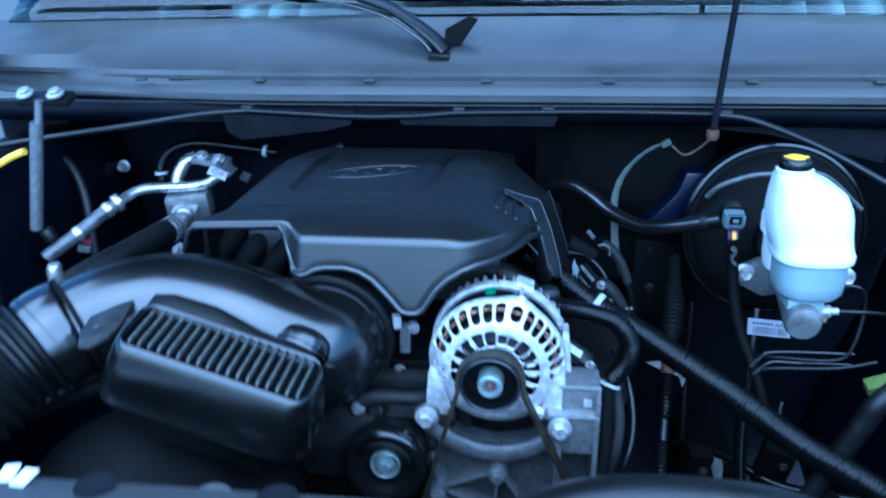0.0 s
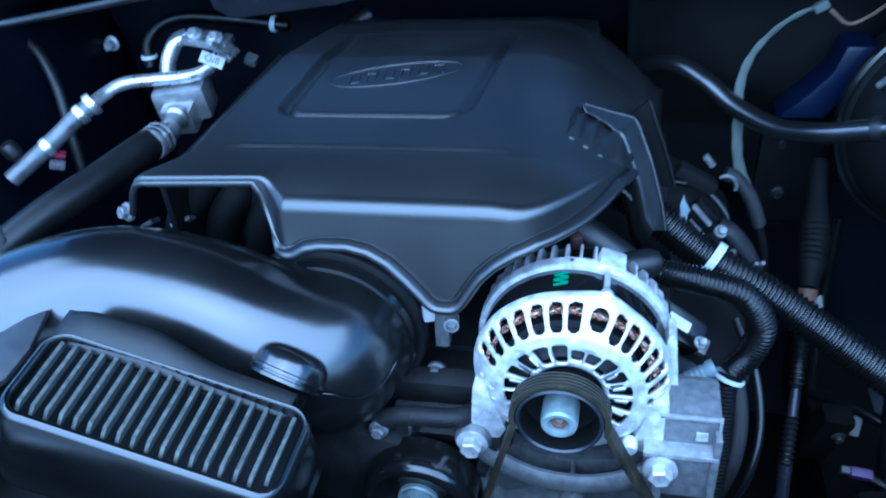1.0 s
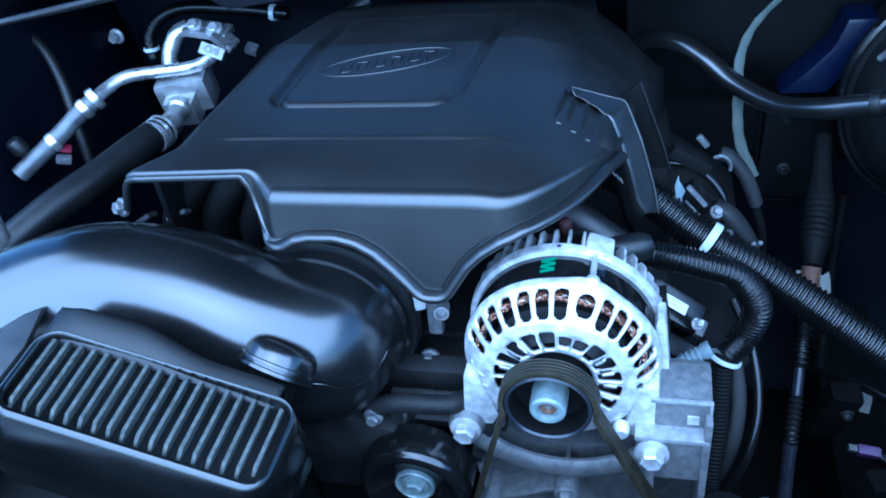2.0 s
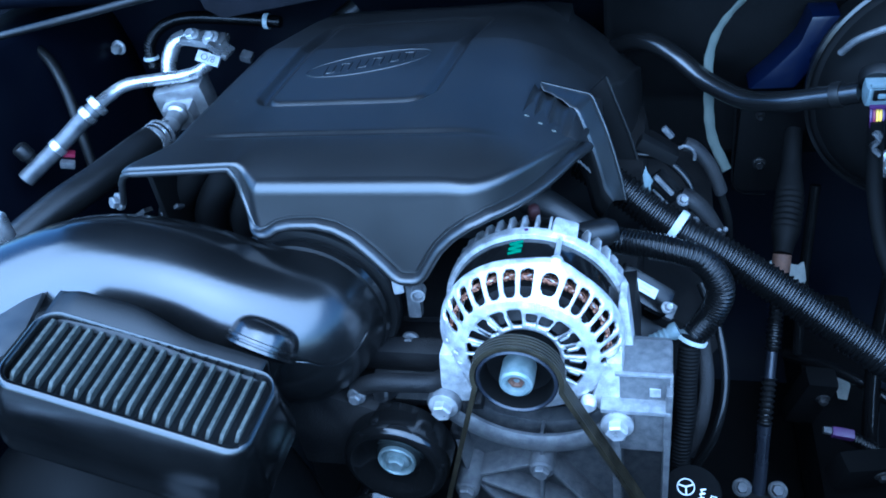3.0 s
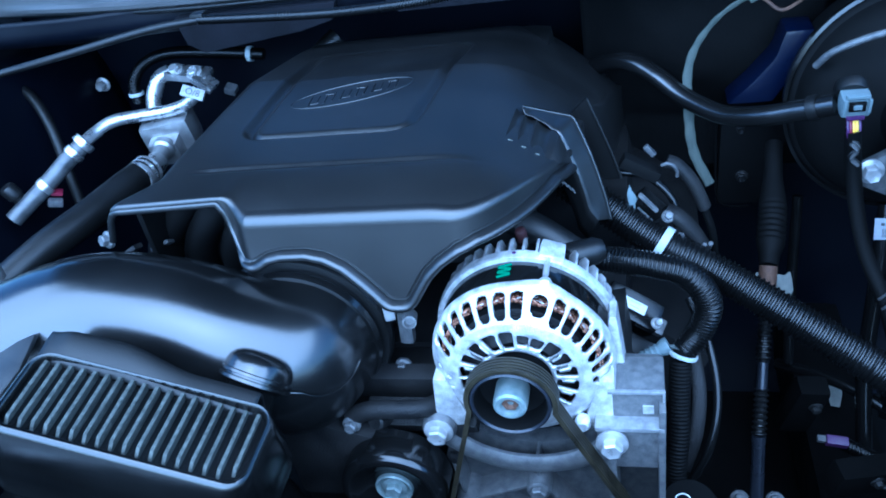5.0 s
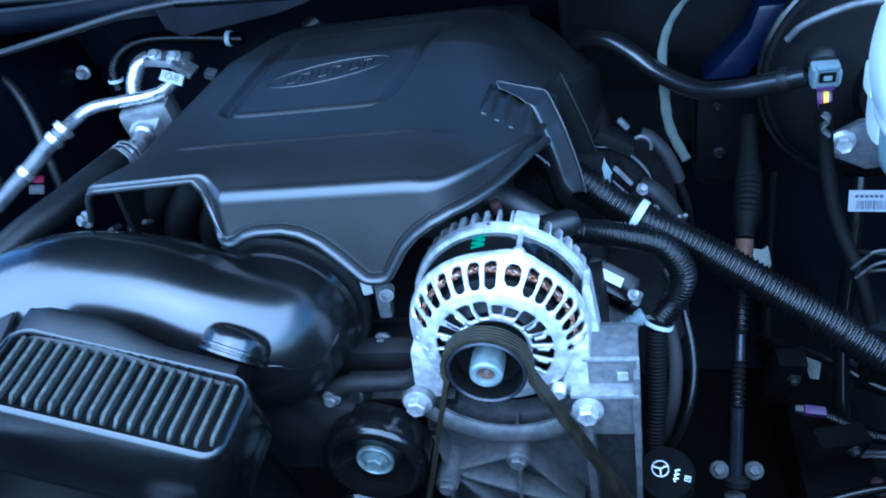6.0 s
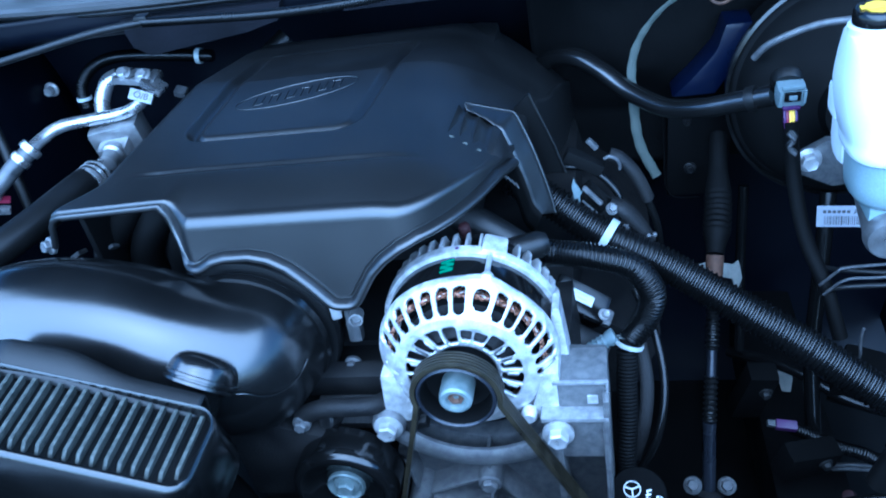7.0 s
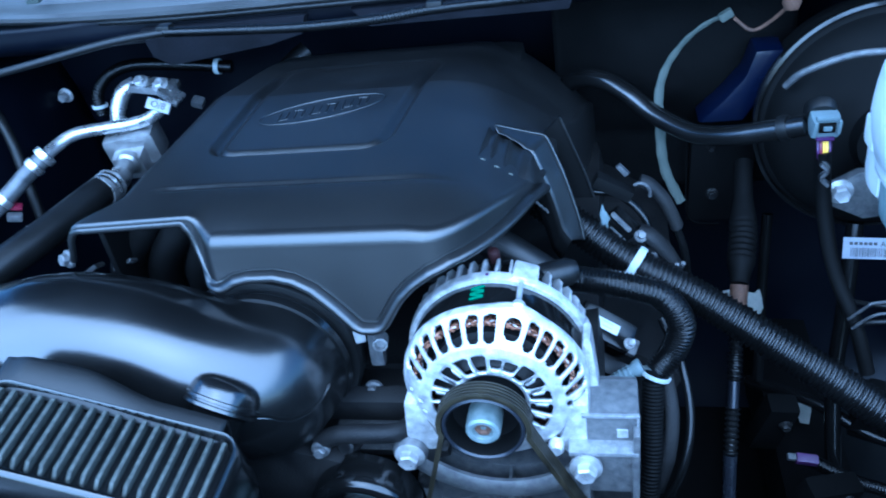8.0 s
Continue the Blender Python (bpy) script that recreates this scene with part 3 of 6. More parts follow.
outer = ladder([(0.0463, 1.101, 1.2332), (0.0577, 1.1033, 1.2286), (0.0691, 1.1046, 1.2244), (0.0814, 1.1039, 1.2211), (0.0935, 1.1002, 1.2198), (0.1032, 1.0919, 1.1976), (0.1084, 1.0855, 1.1863), (0.1145, 1.08, 1.167), (0.1211, 1.0734, 1.1436), (0.1252, 1.0674, 1.1221)])
bm = bmesh.new()
rows = []
for i, (a, b) in enumerate(zip(inner, outer)):
    sag = 0.0010 * (abs(math.sin(math.pi * i / 6)) if 6 <= i < 24 else 0)
    rows.append([bm.verts.new(a.lerp(b, k / 6) + V(0.25, 0.2, 0.95) * (sag * (1 - k / 6)) + V(-0.3, -0.4, 0.5) * (0.0012 * math.sin(math.pi * k / 6))) for k in range(7)])
rings_to_faces(bm, rows, False, False)
ob = part("wing", bm, PLASTIC, cover, "", 60)
so = ob.modifiers.new("thickness", "SOLIDIFY")
so.thickness, so.offset = 0.0003, 0
part("wing_edge", made(sweep, inner[24:], 0.0007, 8), PLASTIC, cover)
part("wing_edge", made(sweep, outer, 0.0008, 8), PLASTIC, cover)
# wing side and wall blacker than the cover, their shade painted in
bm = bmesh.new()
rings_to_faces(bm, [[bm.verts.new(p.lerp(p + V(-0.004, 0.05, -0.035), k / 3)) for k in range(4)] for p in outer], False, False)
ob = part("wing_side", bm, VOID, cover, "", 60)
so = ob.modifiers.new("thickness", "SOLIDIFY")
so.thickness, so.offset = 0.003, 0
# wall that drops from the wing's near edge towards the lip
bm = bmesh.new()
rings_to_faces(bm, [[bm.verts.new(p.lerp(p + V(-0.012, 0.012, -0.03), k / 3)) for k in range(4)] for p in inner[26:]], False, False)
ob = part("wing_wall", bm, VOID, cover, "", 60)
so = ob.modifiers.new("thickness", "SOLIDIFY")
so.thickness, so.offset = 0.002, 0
# black slab for the shade between the wing and the cover's side, with its far edge
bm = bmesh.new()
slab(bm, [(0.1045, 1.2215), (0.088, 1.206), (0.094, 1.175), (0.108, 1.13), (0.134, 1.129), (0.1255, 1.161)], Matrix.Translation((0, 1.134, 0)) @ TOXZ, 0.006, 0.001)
part("recess", bm, VOID, cover, "black slab for the shade behind the wing")
part("recess_edge", made(sweep, [V(0.105, 1.1325, 1.222), V(0.126, 1.1325, 1.161), V(0.1345, 1.1325, 1.130)], 0.0011, 8), PLASTIC, cover)
for k in range(4):
    part("clip_tooth", made(block, Matrix.Translation((0.0815 + 0.0034 * k, 1.062, 1.1705 - 0.0036 * k)) @ pose(0, 0, 0, 20, 62), (0.0065, 0.002, 0.0009), 0.0003), ALU_DULL, cover, "pale toothed clip")
# corner skin that rises to the wing, pressed into three round-bottomed flutes
RIDGES = (((0.0354, 1.0462), (0.0411, 1.0975, 1.2337)), ((0.0461, 1.0442), (0.0489, 1.0915, 1.2284)), ((0.0584, 1.0402), (0.0613, 1.0845, 1.2258)), ((0.0710, 1.0365), (0.0755, 1.0745, 1.2193)),
          ((0.0765, 1.0345), (0.0825, 1.0695, 1.2164)), ((0.0805, 1.0340), (0.0860, 1.0665, 1.2090)), ((0.0840, 1.0350), (0.0893, 1.0635, 1.2014)), ((0.0865, 1.0380), (0.0935, 1.0605, 1.1900)))
bm = bmesh.new()
rows = []
for i in range(7 * 10 + 1):
    j = min(i // 10, 6)
    f = i / 10 - j
    (a, b), (a1, b1) = RIDGES[j], RIDGES[j + 1]
    a, b = [p + (q - p) * f for p, q in zip(a, a1)], [p + (q - p) * f for p, q in zip(b, b1)]
    hollow = 0.0042 * math.sin(math.pi * f) ** 0.8 if j < 3 else 0.0
    a = V(a[0], a[1], cover_top(*a) - 0.0004)
    lift = 0.0009 if j < 3 else 0.0022 * math.sin(math.pi * min(1.0, (i - 30) / 40))
    rows.append([bm.verts.new(a.lerp(V(*b), k / 14) + V(-0.1, -0.5, 0.8) * (lift * math.sin(math.pi * k / 14) ** 0.7) - V(0.1, -0.45, 0.85) * (hollow * smooth(0.0, 0.12, k / 14))) for k in range(15)])
rings_to_faces(bm, rows, False, False)
part("flute_bed", bm, PLASTIC, cover, "", 70)
# small beads at the flute feet, paler than the black cover
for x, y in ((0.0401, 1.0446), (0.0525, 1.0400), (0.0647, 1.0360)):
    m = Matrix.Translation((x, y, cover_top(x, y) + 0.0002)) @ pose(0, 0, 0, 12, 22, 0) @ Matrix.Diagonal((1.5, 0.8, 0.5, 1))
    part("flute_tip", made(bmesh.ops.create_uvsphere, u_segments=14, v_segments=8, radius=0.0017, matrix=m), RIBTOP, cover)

# ---- alternator ----
AX, AZ = 0.050, 1.085
TURNY = Matrix(((1, 0, 0, AX), (0, 0, -1, 0), (0, 1, 0, AZ), (0, 0, 0, 1)))  # local z looks to the front


def ring_y(profile):
    """Profile of (radius, y) for a lathe about the alternator's axis."""
    return [(r, -y) for r, y in profile]


alt = thing("alternator", (AX, 0.93, 1.0), "bare cast aluminium alternator with cooling slots and copper windings", "alternator")
FACE = [(0.0285, 0.8865), (0.031, 0.885), (0.052, 0.8845), (0.06, 0.8858), (0.0655, 0.8895), (0.0715, 0.896), (0.0765, 0.9025), (0.08, 0.9088), (0.081, 0.9145)]
run = [0.0]
for a, b in zip(FACE, FACE[1:]):
    run.append(run[-1] + math.hypot(b[0] - a[0], b[1] - a[1]))


def face_at(s, ang):
    r = float(np.interp(s, run, [q[0] for q in FACE]))
    y = float(np.interp(s, run, [q[1] for q in FACE]))
    off = (ang - radians(71.5) + math.pi) % (2 * math.pi) - math.pi
    lobe = math.exp(-(off / radians(12)) ** 2) * smooth(run[4], run[-1], s)
    return V(AX + (r + 0.0065 * lobe) * math.cos(ang), y - 0.002 * lobe, AZ - 0.003 + (r + 0.0065 * lobe) * math.sin(ang))


SLOTS = []  # centre along the face, centre angle, half length, half angle, rounding
outer = run[4] + 0.0078
for deg in (158, 146, 134, 122, 110, 98, 86.5):
    SLOTS.append((outer + 0.0003, radians(deg), 0.0126, 0.0053, 0.0045))
SLOTS.append((outer + 0.001, radians(71.5), 0.0085, 0.0070, 0.0062))
for deg in (58.5, 48, 38, 27, 16.5, 6, -4.5):
    SLOTS.append((outer + 0.0003, radians(deg), 0.0124, 0.0050, 0.0042))
for deg in range(-27, 208, 18):
    SLOTS.append((run[1] + 0.0105 + 0.001 * math.sin(deg * 2.1), radians(deg + 1.6 * math.sin(deg)), 0.0094 if deg not in (81, 63) else 0.006, 0.0054 + 0.0006 * math.sin(deg * 1.3), 0.0022))
for deg, s in ((176, outer), (187, outer - 0.004), (196, outer + 0.002), (181, run[3] + 0.002), (192, run[3] + 0.002), (-18, outer), (-27, outer - 0.004)):
    SLOTS.append((s, radians(deg), 0.003, 0.002, 0.0019))


def slot_gap(s, ang):
    best = 1.0
    for sc, ac, hl, ha, rd in SLOTS:
        r = float(np.interp(sc, run, [q[0] for q in FACE]))
        da = (ang - ac + math.pi) % (2 * math.pi) - math.pi
        if abs(da) > 0.4:
            continue
        qx, qy = abs(s - sc) - hl + rd, abs(da * r) - ha + rd
        best = min(best, math.hypot(max(qx, 0), max(qy, 0)) + min(max(qx, qy), 0) - rd)
    return best


NA, NS = 420, 46
bm = bmesh.new()
table, gap = [], {}
for j in range(NS + 1):
    s = run[-1] * j / NS
    row = []
    for i in range(NA):
        ang = 2 * math.pi * i / NA
        d = slot_gap(s, ang)
        r = float(np.interp(s, run, [q[0] for q in FACE]))
        s2, a2 = s, ang
        if abs(d) < 0.0012:
            e = 0.0002
            gs = (slot_gap(s + e, ang) - slot_gap(s - e, ang)) / (2 * e)
            ga = (slot_gap(s, ang + e / r) - slot_gap(s, ang - e / r)) / (2 * e)
            g2 = max(0.3, gs * gs + ga * ga)
            if abs(d) < 0.00075:
                s2, a2 = s - d * gs / g2, ang - d * ga / g2 / r
        v = bm.verts.new(face_at(min(max(s2, 0), run[-1]), a2))
        gap[v] = d
        row.append(v)
    table.append(row)
for j in range(NS):
    for i in range(NA):
        q = (table[j][i], table[j][(i + 1) % NA], table[j + 1][(i + 1) % NA], table[j + 1][i])
        if sum(gap[v] for v in q) > 0:
            bm.faces.new(q)
bmesh.ops.delete(bm, geom=[v for v in bm.verts if not v.link_faces], context="VERTS")
ob = part("front_housing", bm, ALU, alt, "", 60)
so = ob.modifiers.new("thickness", "SOLIDIFY")
so.thickness, so.offset = 0.0036, -1

# raised lands on the front housing: mounting legs, bolt boss, foot
for x, ang in ((-0.030, -18), (0.127, 18)):
    bm = bmesh.new()
    top = 1.075
    s = -1 if x < AX else 1
    slab(bm, [(AX + s * 0.079, top), (AX + s * 0.083, 1.03), (AX + s * 0.081, 1.018), (AX + s * 0.058, 1.018), (AX + s * 0.052, 1.03), (AX + s * 0.066, 1.075)], Matrix.Translation((0, 0.889, 0)) @ TOXZ, 0.045, 0.004)
    part("mounting_leg", bm, ALU, alt)
bm = bmesh.new()
lathe(bm, [(0.006, -0.006), (0.0058, 0.0005), (0.0042, 0.0022), (0.002, 0.0026)], along(V(0.0768, 0.910, 1.1610), V(0, -1, 0.3)), 24)
part("bolt_boss", bm, ALU, alt)
bm = bmesh.new()
lathe(bm, [(0.0024, 0.0), (0.0024, 0.045), (0.002, 0.046)], along(V(0.0768, 0.914, 1.1615), V(0, 1, 0)), 14)
part("through_bolt", bm, STEEL, alt)
bm = bmesh.new()
lathe(bm, [(0.007, 0), (0.0072, 0.008), (0.005, 0.011)], along(V(0.1, 0.890, 1.03), V(0, -1, 0)), 20)
part("lower_boss", bm, ALU, alt)

bm = bmesh.new()
slab(bm, [(0.126, 1.118), (0.1325, 1.118), (0.1395, 1.036), (0.112, 1.03), (0.119, 1.075)], Matrix.Translation((0, 0.922, 0)) @ TOXZ, 0.024, 0.003)
part("mounting_leg", bm, ALU, alt)

# stator band, rotor and windings
part("stator", made(lathe, ring_y([(0.055, 0.914), (0.0765, 0.914), (0.0770, 0.916), (0.0770, 0.946), (0.055, 0.946)]), TURNY, 90, False), BLACK, alt, "black laminated stator band")
rotor = part("rotor", made(lathe, ring_y([(0.012, 0.900), (0.045, 0.900), (0.056, 0.906), (0.056, 0.957), (0.012, 0.957)]), TURNY, 60), IRON, alt, "dark rotor")
for k in range(24):
    a = 2 * math.pi * k / 24
    bm = bmesh.new()
    block(bm, Matrix.Translation((AX + 0.042 * math.cos(a), 0.896, AZ + 0.042 * math.sin(a))) @ Matrix.Rotation(-a, 4, "Y") @ pose(0, 0, 0, 0, 0, 30), (0.022, 0.002, 0.012), 0.0)
    part("fan_blade", bm, IRON, rotor)
d = 0.06
pts = [V(AX + r * math.cos(t), y, AZ + r * math.sin(t)) for r, y, t in ((0.064, 0.918, -d), (0.067, 0.9045, -d * 0.5), (0.0672, 0.9012, 0), (0.067, 0.9045, d * 0.5), (0.064, 0.918, d))]
loops = [part("winding", made(sweep, spline(pts, 3), 0.0015, 6), COPPER, alt, "varnished copper winding seen through the slots")]
spin = Matrix.Translation((AX, 0, AZ))
for k in range(1, 92):
    ob = new("winding", loops[0].data)
    ob.parent = alt
    ob.matrix_parent_inverse = Matrix.Translation(-alt.location)
    ob.matrix_basis = Matrix.Translation((0, 0.0009 * math.sin(k * 2.3), 0)) @ spin @ Matrix.Rotation(-2 * math.pi * k / 92, 4, "Y") @ spin.inverted()
for q in range(9):
    r0, y0 = 0.0640 + 0.0007 * q, 0.9105 - 0.0012 * q + 0.002 * (q % 2)
    ring = [V(AX + (r0 + 0.0007 * math.sin(23 * t + q)) * math.cos(t), y0 + 0.0016 * math.sin(31 * t + 2.1 * q), AZ + (r0 + 0.0007 * math.sin(23 * t + q)) * math.sin(t)) for t in np.linspace(-0.4, math.pi + 0.4, 220)]
    part("winding_strand", made(sweep, ring, 0.0007, 6), COPPER if q % 3 else STEEL, alt)
for q in range(5):
    part("paint_mark", made(block, Matrix.Translation((AX - 0.009, 0.9245 + 0.0034 * q, AZ + 0.0770)) @ pose(0, 0, 0, 0, -6, 14 - 28 * (q % 2)), (0.0115, 0.0023, 0.0008), 0.0), GREEN, alt, "green paint mark")

part("ink_dot", made(lathe, [(0.0018, 0), (0.0018, 0.0006), (0.001, 0.0008)], along(V(AX - 0.002, 0.950, AZ + 0.0818), V(0, 0, 1)), 12), WIRE_VIO, alt, "violet ink dot")

# rear housing with fins
bm = bmesh.new()
lathe(bm, ring_y([(0.070, 0.944), (0.081, 0.944), (0.082, 0.946), (0.082, 0.954), (0.077, 0.958), (0.07, 0.958)]), TURNY, 90, False)
part("rear_ring", bm, ALU, alt)
part("rear_body", made(lathe, ring_y([(0.060, 0.954), (0.0685, 0.954), (0.0685, 0.983), (0.062, 1.), (0.03, 1.008)]), TURNY, 60), BLACK, alt, "black rear cap")
for k in range(24):
    deg = -8 + 8.6 * k
    a = radians(deg)
    if 58 < deg < 78:
        continue
    m = Matrix.Translation((AX, 0, AZ)) @ Matrix.Rotation(-a, 4, "Y")
    bm = bmesh.new()
    slab(bm, [(0.066, 0.954), (0.0805, 0.954), (0.0805, 0.973), (0.0765, 0.9815), (0.066, 0.984)], m @ Matrix.Translation((0, 0, -0.0011)), 0.0022, 0.0006)
    part("fin", bm, ALU, alt)
part("rear_boss", made(block, Matrix.Translation((0.0790, 0.958, 1.159)) @ pose(0, 0, 0, 0, 19), (0.022, 0.024, 0.013), 0.004), ALU, alt)
part("stud_cover", made(lathe, [(0.012, 0), (0.013, 0.006), (0.013, 0.042), (0.009, 0.05)], along(V(0.072, 1.0, 1.122), V(0.55, 0.2, 0.0)), 24), RUBBER, alt, "black terminal boot")

part("terminal_cap", made(lathe, [(0.005, -0.012), (0.0055, 0.0), (0.0045, 0.003), (0.002, 0.004)], along(V(0.049, 0.988, 1.163), V(0, -0.25, 1)), 20), RED_CAP, alt, "small red terminal cap")

# pulley and nut
pul = part("pulley", made(lathe, ring_y([(0.0300, 0.874), (0.032, 0.874), (0.0345, 0.8725), (0.0345, 0.8565), (0.0340, 0.8545), (0.0322, 0.8535), (0.0312, 0.8545), (0.0308, 0.8552)]), TURNY @ Matrix.Translation((-0.004, -0.004, 0)), 64, False), BLUED, alt, "dark grooved pulley")
# bore given the blackest colour for the shade inside the cup
part("bore", made(lathe, ring_y([(0.0309, 0.8551), (0.0298, 0.860), (0.0285, 0.874), (0.021, 0.877), (0.012, 0.877)]), TURNY @ Matrix.Translation((-0.004, -0.004, 0)), 64, False), VOID, pul, "bore of the pulley blackened for shade")
m = along(V(0.046, 0.869, 1.081), V(0, -1, 0))
part("nut", made(lathe, [(0.0145, -0.006), (0.0145, 0.012), (0.0138, 0.0165), (0.0118, 0.0178), (0.0085, 0.0172), (0.0075, 0.013), (0.003, 0.012)], m, 40), NUT, pul)
part("shaft_end", made(lathe, [(0.0072, 0.010), (0.0070, 0.0142), (0.0045, 0.0146), (0.002, 0.011)], m, 6), RUST, pul, "rusty shaft end")

# ---- drive belt ----
PX, PZ = 0.046, 1.081
BR = 0.0370


def belt_loop():
    pts, r = [], BR
    for a in np.linspace(radians(-14), radians(194), 40):
        pts.append((PX + r * math.cos(a), PZ + r * math.sin(a)))
    pts += [(PX - BR + 0.001 - 0.285 * h, PZ - 0.01 - h) for h in np.linspace(0.02, 0.40, 26)]
    x0, z0 = pts[-1]
    pts += [(x0 + 0.36 * k / 12, z0 - 0.1 * math.sin(math.pi * k / 12)) for k in range(1, 12)]
    pts += [(PX + BR - 0.001 + 0.455 * h, PZ - 0.01 - h) for h in np.linspace(0.40, 0.02, 26)]
    return pts


loop = belt_loop()
belt = thing("drive_belt", (0.046, 0.862, 1.08), "worn ribbed rubber drive belt over the alternator pulley", "belt")


def belt_strip(name, profile):
    """A closed strip along the belt's run; profile is (y, height over the belt's middle)."""
    bm = bmesh.new()
    rings = []
    for i, (x, z) in enumerate(loop):
        a, b = loop[i - 1], loop[(i + 1) % len(loop)]
        d = V(b[0] - a[0], 0, b[1] - a[1]).normalized()
        rings.append([bm.verts.new(V(x, y, z) + V(d.z, 0, -d.x) * h) for y, h in profile])
    rings_to_faces(bm, rings + [rings[0]], True, False)
    part(name, bm, BELT, belt)


belt_strip("carcass", [(0.8705, 0.0008), (0.8540, 0.0008), (0.8540, -0.0020), (0.8705, -0.0020)])
for k in range(5):
    y = 0.8556 + 0.00332 * k
    belt_strip("rib", [(y + 0.0012, 0.0006), (y + 0.0008, 0.0024), (y - 0.0008, 0.0024), (y - 0.0012, 0.0006)])

# ---- alternator bracket ----
brk = thing("alternator_bracket", (0.06, 0.92, 0.80), "grey cast aluminium mounting bracket with stiffening ribs", "bracket")
FR = Matrix.Translation((0, 0.917, 0)) @ TOXZ
bm = bmesh.new()
slab(bm, [(-0.045, 0.80), (0.168, 0.80), (0.170, 1.064), (0.128, 1.066), (0.12, 1.0), (0.09, 0.975), (0.05, 0.967), (0.01, 0.975), (-0.02, 1.0), (-0.045, 1.0), (-0.035, 0.93)], FR, 0.02, 0.004)
# web darker than the ribs, pocket shade put into the colour
part("web", bm, WEB, brk)


def rib(name, a, b, deep=0.026, wide=0.0055, y=0.919):
    a, b = V(a[0], 0, a[1]), V(b[0], 0, b[1])
    mid, d = (a + b) / 2, b - a
    m = Matrix.Translation((mid.x, y - deep / 2, mid.z)) @ Matrix.Rotation(-math.atan2(d.z, d.x), 4, "Y")
    return part(name, made(block, m, (d.length, deep, wide), 0.0015), ALU_DULL, brk)


HUB = (0.053, 0.939)
LOW = (-0.021, 0.909)
for a, b in ((HUB, LOW), (LOW, (0.106, 0.856)), (HUB, (0.109, 0.862)), (HUB, (0.042, 0.80)), (LOW, (0.03, 0.84)), (LOW, (-0.028, 0.968)), (HUB, (0.053, 0.968)), (LOW, (-0.03, 0.81))):
    rib("rib", a, b, 0.028, 0.0036)
rib("rib", (0.1235, 0.80), (0.1235, 1.0), 0.046, 0.0075)
rib("edge_rib", (0.163, 0.80), (0.1675, 1.055), 0.045, 0.0055)
bm = bmesh.new()
arc = [V(AX + 0.102 * math.cos(a) * 1.0, 0.893, 1.068 + 0.102 * math.sin(a)) for a in np.linspace(radians(212), radians(322), 24)]
sweep(bm, arc, 0.0055, 10, 2.0)
part("cradle", bm, ALU_DULL, brk)
part("upper_pad", made(block, pose(0.148, 0.91, 1.035), (0.044, 0.044, 0.062), 0.004), ALU_DULL, brk)
part("mark", made(block, pose(0.156, 0.8875, 1.045), (0.009, 0.0016, 0.009), 0.0004), ALU, brk)
part("ear", made(block, pose(0.139, 0.893, 1.007), (0.054, 0.03, 0.050), 0.004), ALU_DULL, brk)
# ledge top and pad rims paler: their lit edges are painted in
part("ledge", made(block, pose(0.140, 0.8915, 1.0335), (0.058, 0.036, 0.005), 0.0018), CAST, brk)
part("ledge", made(block, pose(0.1655, 0.8915, 0.99), (0.005, 0.034, 0.09), 0.0015), ALU_DULL, brk)
part("pad_rim", made(block, pose(0.146, 0.8872, 1.0655), (0.046, 0.004, 0.003), 0.001), CAST, brk)
part("pad_rim", made(block, pose(0.1690, 0.8872, 1.050), (0.0025, 0.004, 0.034), 0.0008), CAST, brk)
part("ear", made(lathe, [(0.0125, 0), (0.013, 0.004), (0.013, 0.028), (0.011, 0.031)], along(V(0.125, 0.902, 1.02), V(0, -1, 0)), 28), ALU_DULL, brk)
part("ear", made(lathe, [(0.015, 0), (0.016, 0.004), (0.016, 0.02), (0.013, 0.024)], along(V(-0.031, 0.905, 1.018), V(0, -1, 0)), 28), ALU_DULL, brk)
hexbolt("bolt", V(0.125, 0.871, 1.02), V(0, -1, 0), 0.0095, brk, long=0.011)
hexbolt("bolt", V(-0.031, 0.882, 1.018), V(0, -1, 0), 0.0095, brk, long=0.011)
hexbolt("bolt", V(HUB[0], 0.884, HUB[1]), V(0, -1, 0), 0.0078, brk, ALU_DULL)
hexbolt("bolt", V(-0.021, 0.876, 0.909), V(0, -1, 0), 0.0078, brk, ALU_DULL)
for x, z in (HUB, LOW):
    part("boss", made(lathe, [(0.012, 0), (0.0125, 0.003), (0.0118, 0.04 if x > 0 else 0.048)], along(V(x, 0.925, z), V(0, -1, 0)), 24), ALU_DULL, brk)

# ---- idler pulley ----
idl = thing("idler_pulley", (-0.077, 0.87, 0.94), "gloss black idler pulley with a zinc bolt", "pulley")
m = along(V(-0.0785, 0.882, 0.965), V(0, -1, 0))
part("wheel", made(lathe, [(0.02, -0.006), (0.046, -0.006), (0.0505, -0.003), (0.0510, 0.022), (0.0503, 0.0275), (0.0480, 0.0318), (0.0445, 0.0338), (0.0405, 0.0335), (0.036, 0.0310), (0.030, 0.0255), (0.024, 0.0225), (0.0185, 0.0220), (0.0165, 0.020)], m, 72), BLACK, idl)
part("bearing", made(lathe, [(0.0182, 0.02), (0.0182, 0.0255), (0.0170, 0.0265), (0.0155, 0.0250), (0.0145, 0.0205), (0.010, 0.020)], m, 48), NUT, idl)
hexbolt("bolt", m @ V(0, 0, 0.022), V(0, -1, 0), 0.0082, idl, NUT, long=0.009)
part("arm", made(block, pose(-0.085, 0.903, 0.955), (0.05, 0.03, 0.05), 0.01), IRON, idl)
